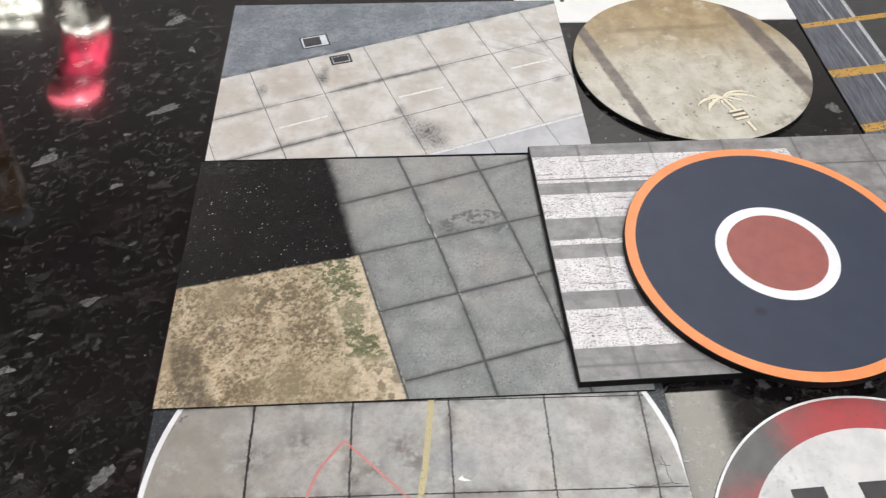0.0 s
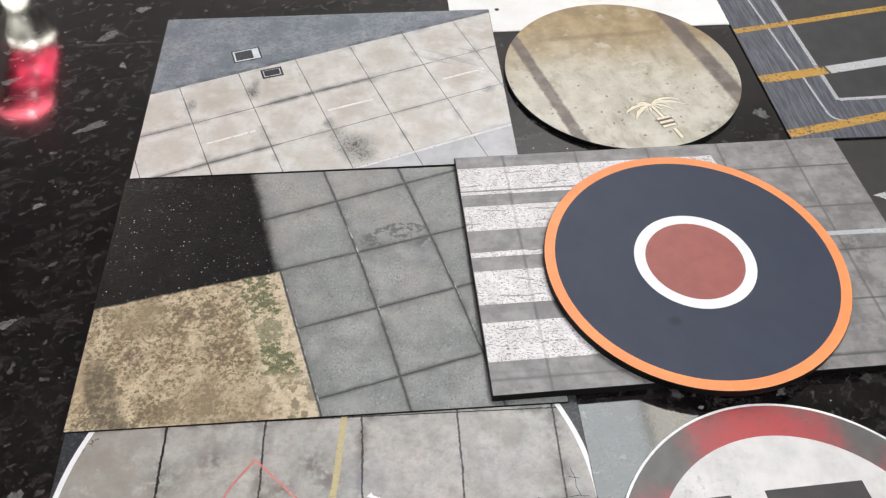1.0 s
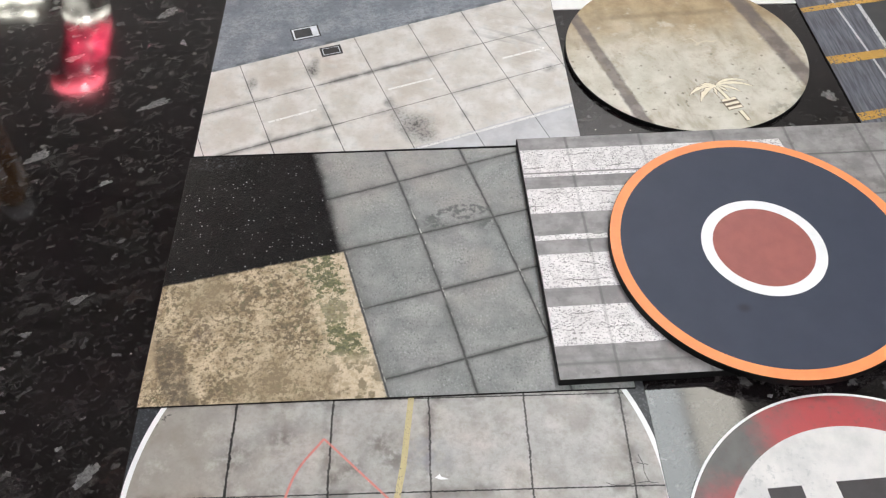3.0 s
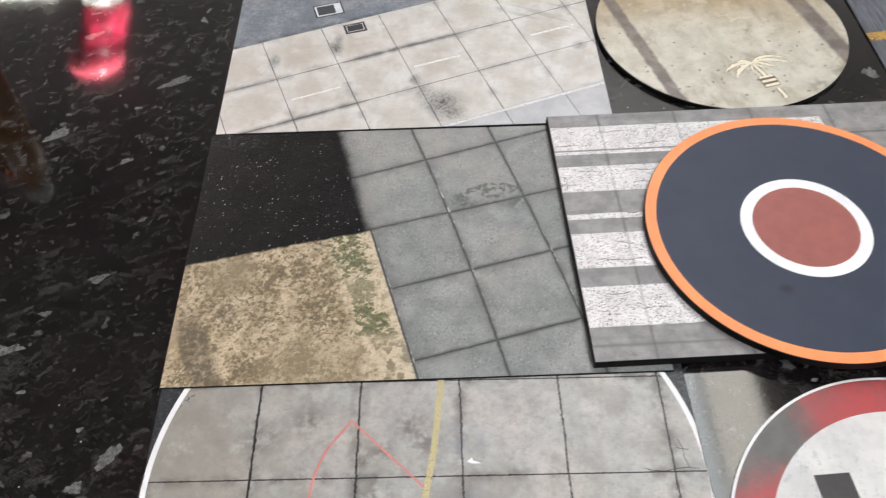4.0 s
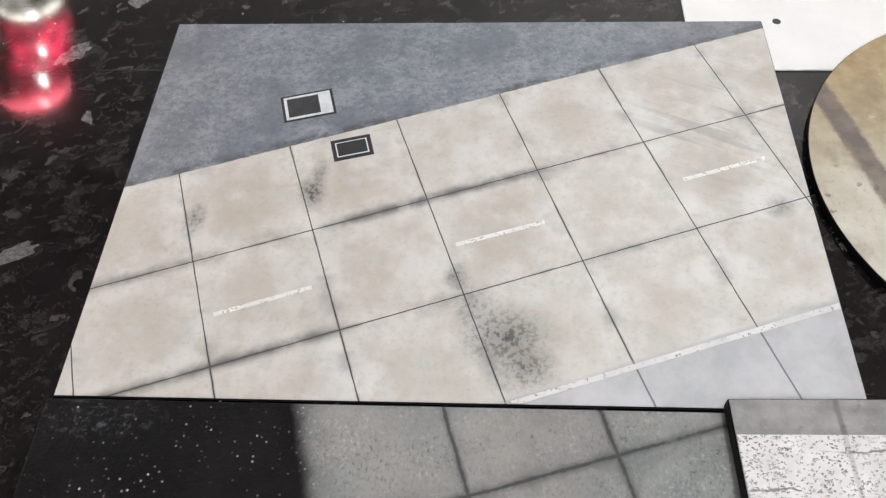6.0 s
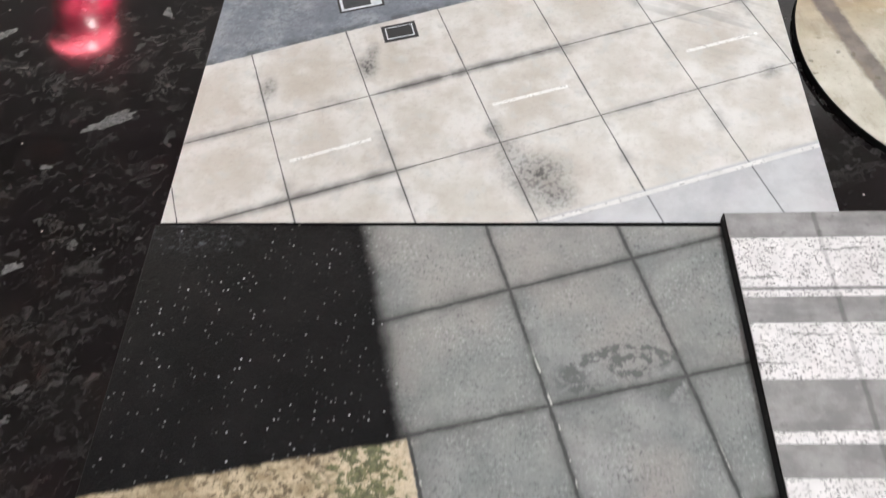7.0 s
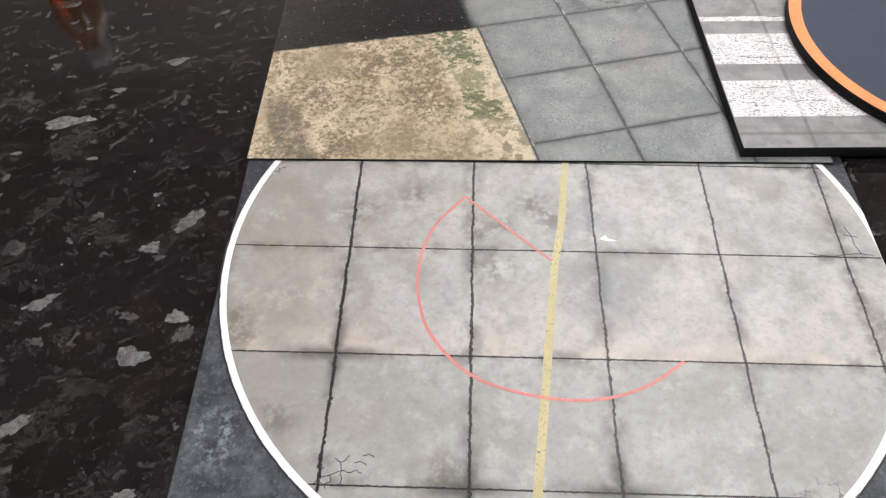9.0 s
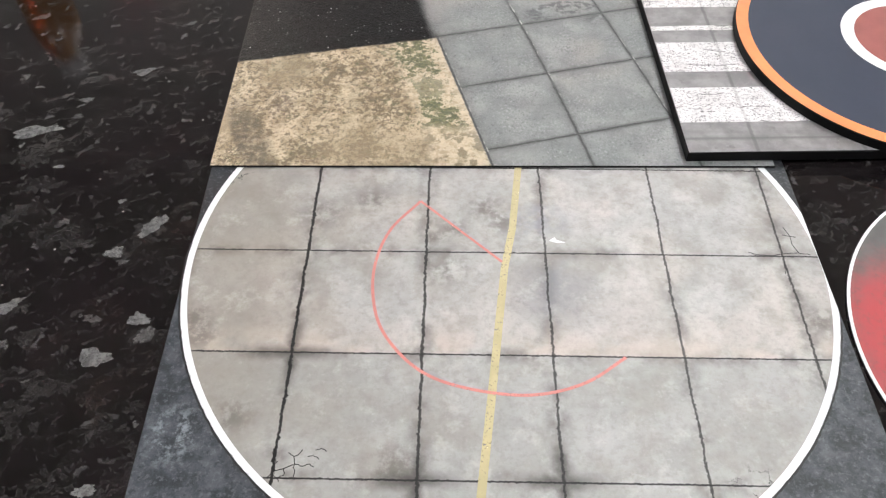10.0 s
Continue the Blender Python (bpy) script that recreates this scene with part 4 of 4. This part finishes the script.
def crooked(ox, oy, run):
    out = []
    for (xa, ya), (xb, yb) in zip(run, run[1:]):
        for i in range(4):
            j = shapes.uniform(-0.45, 0.45) if i else 0
            out.append((ox + (xa + (xb - xa) * i / 4 - (yb - ya) * 0.12 * j + j * 0.5) / 1000, oy + (ya + (yb - ya) * i / 4 + j * 0.5) / 1000))
    return out + [(ox + run[-1][0] / 1000, oy + run[-1][1] / 1000)]


for ox, oy, run in (
    (0.0525, -0.3872, ((0, 0), (3.3, 3.4), (6.7, 4.3), (10.7, 6.1), (10.7, 0.8))), (0.0525, -0.3872, ((10.7, 6.1), (10, 9.3), (11.5, 10))),
    (0.0525, -0.3872, ((10.7, 6.1), (13.8, 5.3))), (0.0525, -0.3872, ((15.5, 9.3), (17.8, 10.1), (20, 8.2))), (0.0525, -0.3872, ((6.7, 4.3), (6.9, 1.5), (5.2, 0.9))),
    (0.0525, -0.3872, ((1.5, 1.6), (4.2, 0.4), (5.2, -1.2))), (0.0525, -0.3872, ((3.3, 3.4), (2.6, 6.0), (3.8, 7.4))), (0.0525, -0.3872, ((11.5, 10.0), (13.2, 12.4))), (0.0525, -0.3872, ((10.0, 9.3), (7.6, 11.0))), (0.0525, -0.3872, ((13.8, 5.3), (16.2, 6.2), (18.4, 5.0))), (0.0525, -0.3872, ((18.4, 12.2), (20.8, 13.0), (23.0, 11.6))),
    (0.2865, -0.2720, ((-17.4, 0.8), (-12.5, -0.7), (-5.4, -1.1), (0, 0), (6.8, 0.5), (12.0, -0.7))), (0.2865, -0.2720, ((6.8, 0.5), (5, 6), (5.4, 11), (3.6, 17))),
    (0.2865, -0.2720, ((1.8, 12), (8, 10.5))), (0.2865, -0.2720, ((-0.9, -1.8), (-2.1, -6.2), (-1.8, -8.8), (-3.2, -12.5))),
):
    mark("crack", lambda a, b: ribbon(shift(crooked(ox, oy, run)), 0.00032, a, b), INK_BLACK, ring_floor, "hairline crack", 1)
mark("scuff", lambda a, b: extrude(shift([(0.1735, -0.2638), (0.1765, -0.2615), (0.1770, -0.2632), (0.1815, -0.2650), (0.1768, -0.2650)]), a, b), INK_WHITE, ring_floor, "small white scuff")

# ---- deck board, asphalt board ----
deck = board("display board printed with a brushed blue-grey deck and yellow bands", 0.297, 0.210, print_deck(), Matrix.Translation((0.5200, 0.0130, 0)))
for x0, y0, x1, y1, wd in ((0.0008, 0.1505, 0.2950, 0.2065, 0.0068), (0.0008, 0.0010 + 0.0775, 0.0640, 0.0885, 0.0105), (0.0008, 0.0075, 0.2950, 0.0665, 0.0090)):
    mark("yellow_band", lambda a, b: ribbon([(x0, y0), (x1, y1)], wd, a, b) if wd != 0.0068 else ribbon([(x0, y0), (0.215, 0.1914)], wd, a, b), YELLOW, deck, "worn yellow band", 1)
mark("white_band", lambda a, b: ribbon([(0.0660, 0.0889), (0.2960, 0.1290)], 0.0105, a, b), DECK_WHITE, deck, "scuffed white band", 1)
mark("thin_line", lambda a, b: ribbon(bow([(0.0300, 0.2090), (0.0345, 0.1500), (0.0390, 0.0900), (0.0420, 0.0400), (0.0432, 0.0290), (0.0490, 0.0225), (0.0600, 0.0208), (0.0750, 0.0212)], 5), 0.0019, a, b), DECK_WHITE, deck, "thin worn white line")
mark("field_line", lambda a, b: ribbon([(0.0540, 0.2090), (0.0570, 0.1000), (0.0580, 0.0480)], 0.0036, a, b), DECK_WHITE, deck, "scuffed white field line")
mark("field_line", lambda a, b: ribbon([(0.0599, 0.0484), (0.2960, 0.0560)], 0.0034, a, b), DECK_WHITE, deck, "scuffed white field line")

asphalt = board("display board printed with plain dark asphalt and a white marking", 0.297, 0.200, ASPHALT, Matrix.Translation((0.500, -0.190, 0)))
mark("white_marking", lambda a, b: extrude([(0.060, 0.1385), (0.1150, 0.1525), (0.1500, 0.1480), (0.1500, 0.1180), (0.0880, 0.1010), (0.0860, 0.1190), (0.0745, 0.1300)], a, b), DECK_WHITE, asphalt, "worn white block marking")

# ---- crossing board ----
tilt_d = Matrix.Rotation(-math.atan2(0.0014, 0.211), 4, "X")
crossing = board("display board printed with grey pavement and speckled white crossing stripes", 0.304, 0.2115, print_crossing(), Matrix.Translation((0.2503, -0.2097, 0.0080)) @ Matrix.Rotation(radians(1.2), 4, "Z") @ tilt_d, deep=0.0062)
for y0, y1, x1 in ((0.1742, 0.1980, 0.2010), (0.1340, 0.1578, 0.2010), (0.0684, 0.0968, 0.2010), (0.0240, 0.0538, 0.2010)):
    mark("crossing_stripe", lambda a, b: extrude([(0.0008, y0), (x1 - 0.004, y0), (x1, (y0 + y1) / 2), (x1 - 0.002, y1), (0.0008, y1)], a, b), CHALK, crossing, "speckled white crossing stripe")
for y0, y1 in ((0.1696, 0.1726), (0.1092, 0.1140)):
    mark("thin_stripe", lambda a, b: extrude([(0.0008, y0), (0.1960, y0), (0.1960, y1), (0.0008, y1)], a, b), CHALK, crossing, "thin worn white stripe")

mark("thin_stripe", lambda a, b: extrude([(0.2440, 0.1090), (0.3030, 0.1080), (0.3030, 0.1122), (0.2440, 0.1128)], a, b), DECK_WHITE, crossing, "thin worn white stripe")

# ---- roundel disc on the crossing board ----
roundel = disc_board("black-edged disc printed with an orange, navy, white and brick-red roundel", 0.1025, Matrix.Translation((0.3994, -0.1174, 0.0140)), deep=0.0059)
mark("navy_field", lambda a, b: ring(0.0412, 0.0950, a - FILM, a), NAVY, roundel, "matt slate-navy field")
mark("orange_rim", lambda a, b: ring(0.0950, 0.1021, a - FILM, a), ORANGE, roundel, "bright orange rim")
mark("white_ring", lambda a, b: ring(0.0335, 0.0412, a - FILM, a), INK_WHITE, roundel, "clean white ring")
mark("red_centre", lambda a, b: extrude(circle(0.0335, 96), a - FILM, a), BRICK_RED, roundel, "brick-red centre")

# ---- stained desert disc with a palm emblem ----
desert = disc_board("black-edged disc printed with stained desert ground and a cream palm emblem", 0.1020, Matrix.Translation((0.4018, 0.1084, 0.0028)), deep=0.0039)
mark("printed_film", lambda a, b: extrude(circle(0.1016, 160), a - FILM, a), print_sepia(), desert)
cx, cy = 0.0135, -0.0480


def frond(angle, length, width, bend):
    """A pointed palm leaf with a ragged lower side."""
    pts = []
    for i in range(9):
        s = i / 8
        a = radians(angle) + bend * s
        half = width * math.sin(math.pi * min(1, s * 0.92 + 0.06)) * 0.5
        px, py = length * s * math.cos(a), length * s * math.sin(a)
        pts.append((px - math.sin(a) * half, py + math.cos(a) * half, px + math.sin(a) * half * (0.6 + 0.5 * (i % 2)), py - math.cos(a) * half * (0.6 + 0.5 * (i % 2))))
    return pts


def plate(pairs, grow, a, b):
    mid = Vector((sum(p[0] + p[2] for p in pairs) / 2 / len(pairs), sum(p[1] + p[3] for p in pairs) / 2 / len(pairs)))
    out = []
    for q in [(p[0], p[1]) for p in pairs] + [(p[2], p[3]) for p in pairs[::-1]]:
        v = Vector(q)
        d = (v - mid)
        out.append(tuple(v + d.normalized() * grow + Vector((cx, cy))))
    return extrude(out, a, b)


for angle, length, width, bend in ((170, 0.026, 0.0038, 0.60), (200, 0.025, 0.0044, 0.50), (135, 0.013, 0.0026, 0.7), (52, 0.028, 0.0032, -0.72), (28, 0.031, 0.0036, -0.55), (2, 0.021, 0.0030, -0.45), (-30, 0.012, 0.0022, -0.2), (246, 0.012, 0.0024, 0.3)):
    leaf = frond(angle, length, width, bend)
    base_leaf = mark("frond", lambda a, b: plate(leaf, 0.0007, a, b), UMBER, desert, "cream palm frond with a dark outline")
    mark("frond_fill", lambda a, b: plate(leaf, 0.0, a, b), CREAM, base_leaf, "", 1)
for name, pts, wd in (("trunk", [(0.0140, -0.0500), (0.0175, -0.0585), (0.0200, -0.0650)], 0.0028), ("trunk_foot", [(0.0255, -0.0790), (0.0275, -0.0850), (0.0290, -0.0905)], 0.0030)):
    foot = mark(name, lambda a, b: ribbon(pts, wd + 0.0012, a, b), UMBER, desert, "cream palm trunk with a dark outline", 2)
    mark("trunk_fill", lambda a, b: ribbon(pts, wd, a, b), CREAM, foot, "", 3)
crest = quad("crest_block", 0.0212, -0.0700, 0.0135, 0.0135, 15, UMBER, desert, "plain cream block below the palm", 1)
for dx, dy, w, h in ((0, 0.0050, 0.0122, 0.0026), (0, -0.0050, 0.0122, 0.0026), (0, 0, 0.0122, 0.0026)):
    c, s = math.cos(radians(15)), math.sin(radians(15))
    quad("crest_bar", 0.0212 + dx * c - dy * s, -0.0700 + dx * s + dy * c, w, h, 15, CREAM, crest, level=2)

# ---- red-ringed disc ----
red = disc_board("disc with a sooty red ring round a chalky field, black bars", 0.1060, Matrix.Translation((0.4100, -0.3270, 0)))
mark("rim_line", lambda a, b: ring(0.1043, 0.1058, a - FILM, a), INK_WHITE, red, "thin white rim line")
mark("red_ring", lambda a, b: ring(0.0842, 0.1043, a - FILM, a), print_red_ring(), red, "sooty red ring")
mark("white_field", lambda a, b: extrude(circle(0.0842, 128), a - FILM, a), print_chalky(), red, "chalky white field")
mark("black_bar", lambda a, b: extrude([(-0.0520, 0.0485), (-0.0325, 0.0494), (-0.0300, 0.0100), (-0.0500, 0.0100)], a, b), CHARCOAL, red, "plain black bar")
mark("black_bar", lambda a, b: extrude([(-0.0125, 0.0508), (0.0455, 0.0530), (0.0480, 0.0320), (-0.0105, 0.0300)], a, b), CHARCOAL, red, "plain black bar")

# ---- added spot's rim; bottles at the back of the worktop, mirrored in the granite ----
tagged(part("downlight", ring(0.040, 0.055, CEILING - 0.010, CEILING, 48), METAL), "round white rim of an added spot, out of view", "downlight").location = (*SPOT, 0)
spray = part("tall_bottle", lathe([(0.028, 0.0), (0.030, 0.004), (0.030, 0.085), (0.018, 0.125), (0.017, 0.140), (0.029, 0.165), (0.030, 0.1755)]), FROST)
spray.matrix_world = Matrix.Translation((-0.2440, 0.460, 0))
tagged(smooth_faces(spray), "waisted frosted bottle with a tall pink cap", "bottle", "bottles on the worktop")
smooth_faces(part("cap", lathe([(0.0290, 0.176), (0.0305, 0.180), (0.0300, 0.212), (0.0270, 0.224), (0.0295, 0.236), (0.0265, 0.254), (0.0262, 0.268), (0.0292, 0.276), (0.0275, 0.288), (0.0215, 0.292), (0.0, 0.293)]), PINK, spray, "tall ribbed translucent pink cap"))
cap = spray.children[0]
for vert in cap.data.vertices:  # the head reaches out to one side and widens
    rise = max(0.0, vert.co.z - 0.190)
    vert.co.x = vert.co.x * (1 + rise * 3.0) - rise * 0.50
clear = part("glass_bottle", lathe([(0.028, 0.0), (0.032, 0.004), (0.032, 0.140), (0.027, 0.160), (0.014, 0.176), (0.013, 0.190)]), CLEAR)
clear.matrix_world = Matrix.Translation((-0.440, 0.400, 0))
tagged(smooth_faces(clear), "clear glass bottle standing on the granite worktop", "bottle", "bottles on the worktop")
tub = part("plastic_tub", box(-0.090, -0.045, 0.0, 0.090, 0.045, 0.180, 0.010, 3), FROST)
tub.matrix_world = Matrix.Translation((-0.386, 0.521, 0))
tagged(smooth_faces(tub), "frosted white plastic tub with a lid on the worktop", "tub")
part("lid", box(-0.089, -0.044, 0.181, 0.089, 0.044, 0.199, 0.006, 2), FROST, tub, "frosted white lid")
amber = part("glass_bottle", lathe([(0.022, 0.0), (0.024, 0.003), (0.024, 0.150), (0.021, 0.168), (0.012, 0.184), (0.011, 0.192)]), AMBER)
amber.matrix_world = Matrix.Translation((-0.251, 0.145, 0))
tagged(smooth_faces(amber), "brown amber glass bottle with a pale cap", "bottle", "bottles on the worktop")
smooth_faces(part("cap", lathe([(0.013, 0.190), (0.014, 0.192), (0.014, 0.206), (0.012, 0.209)]), METAL, amber, "pale screw cap"))
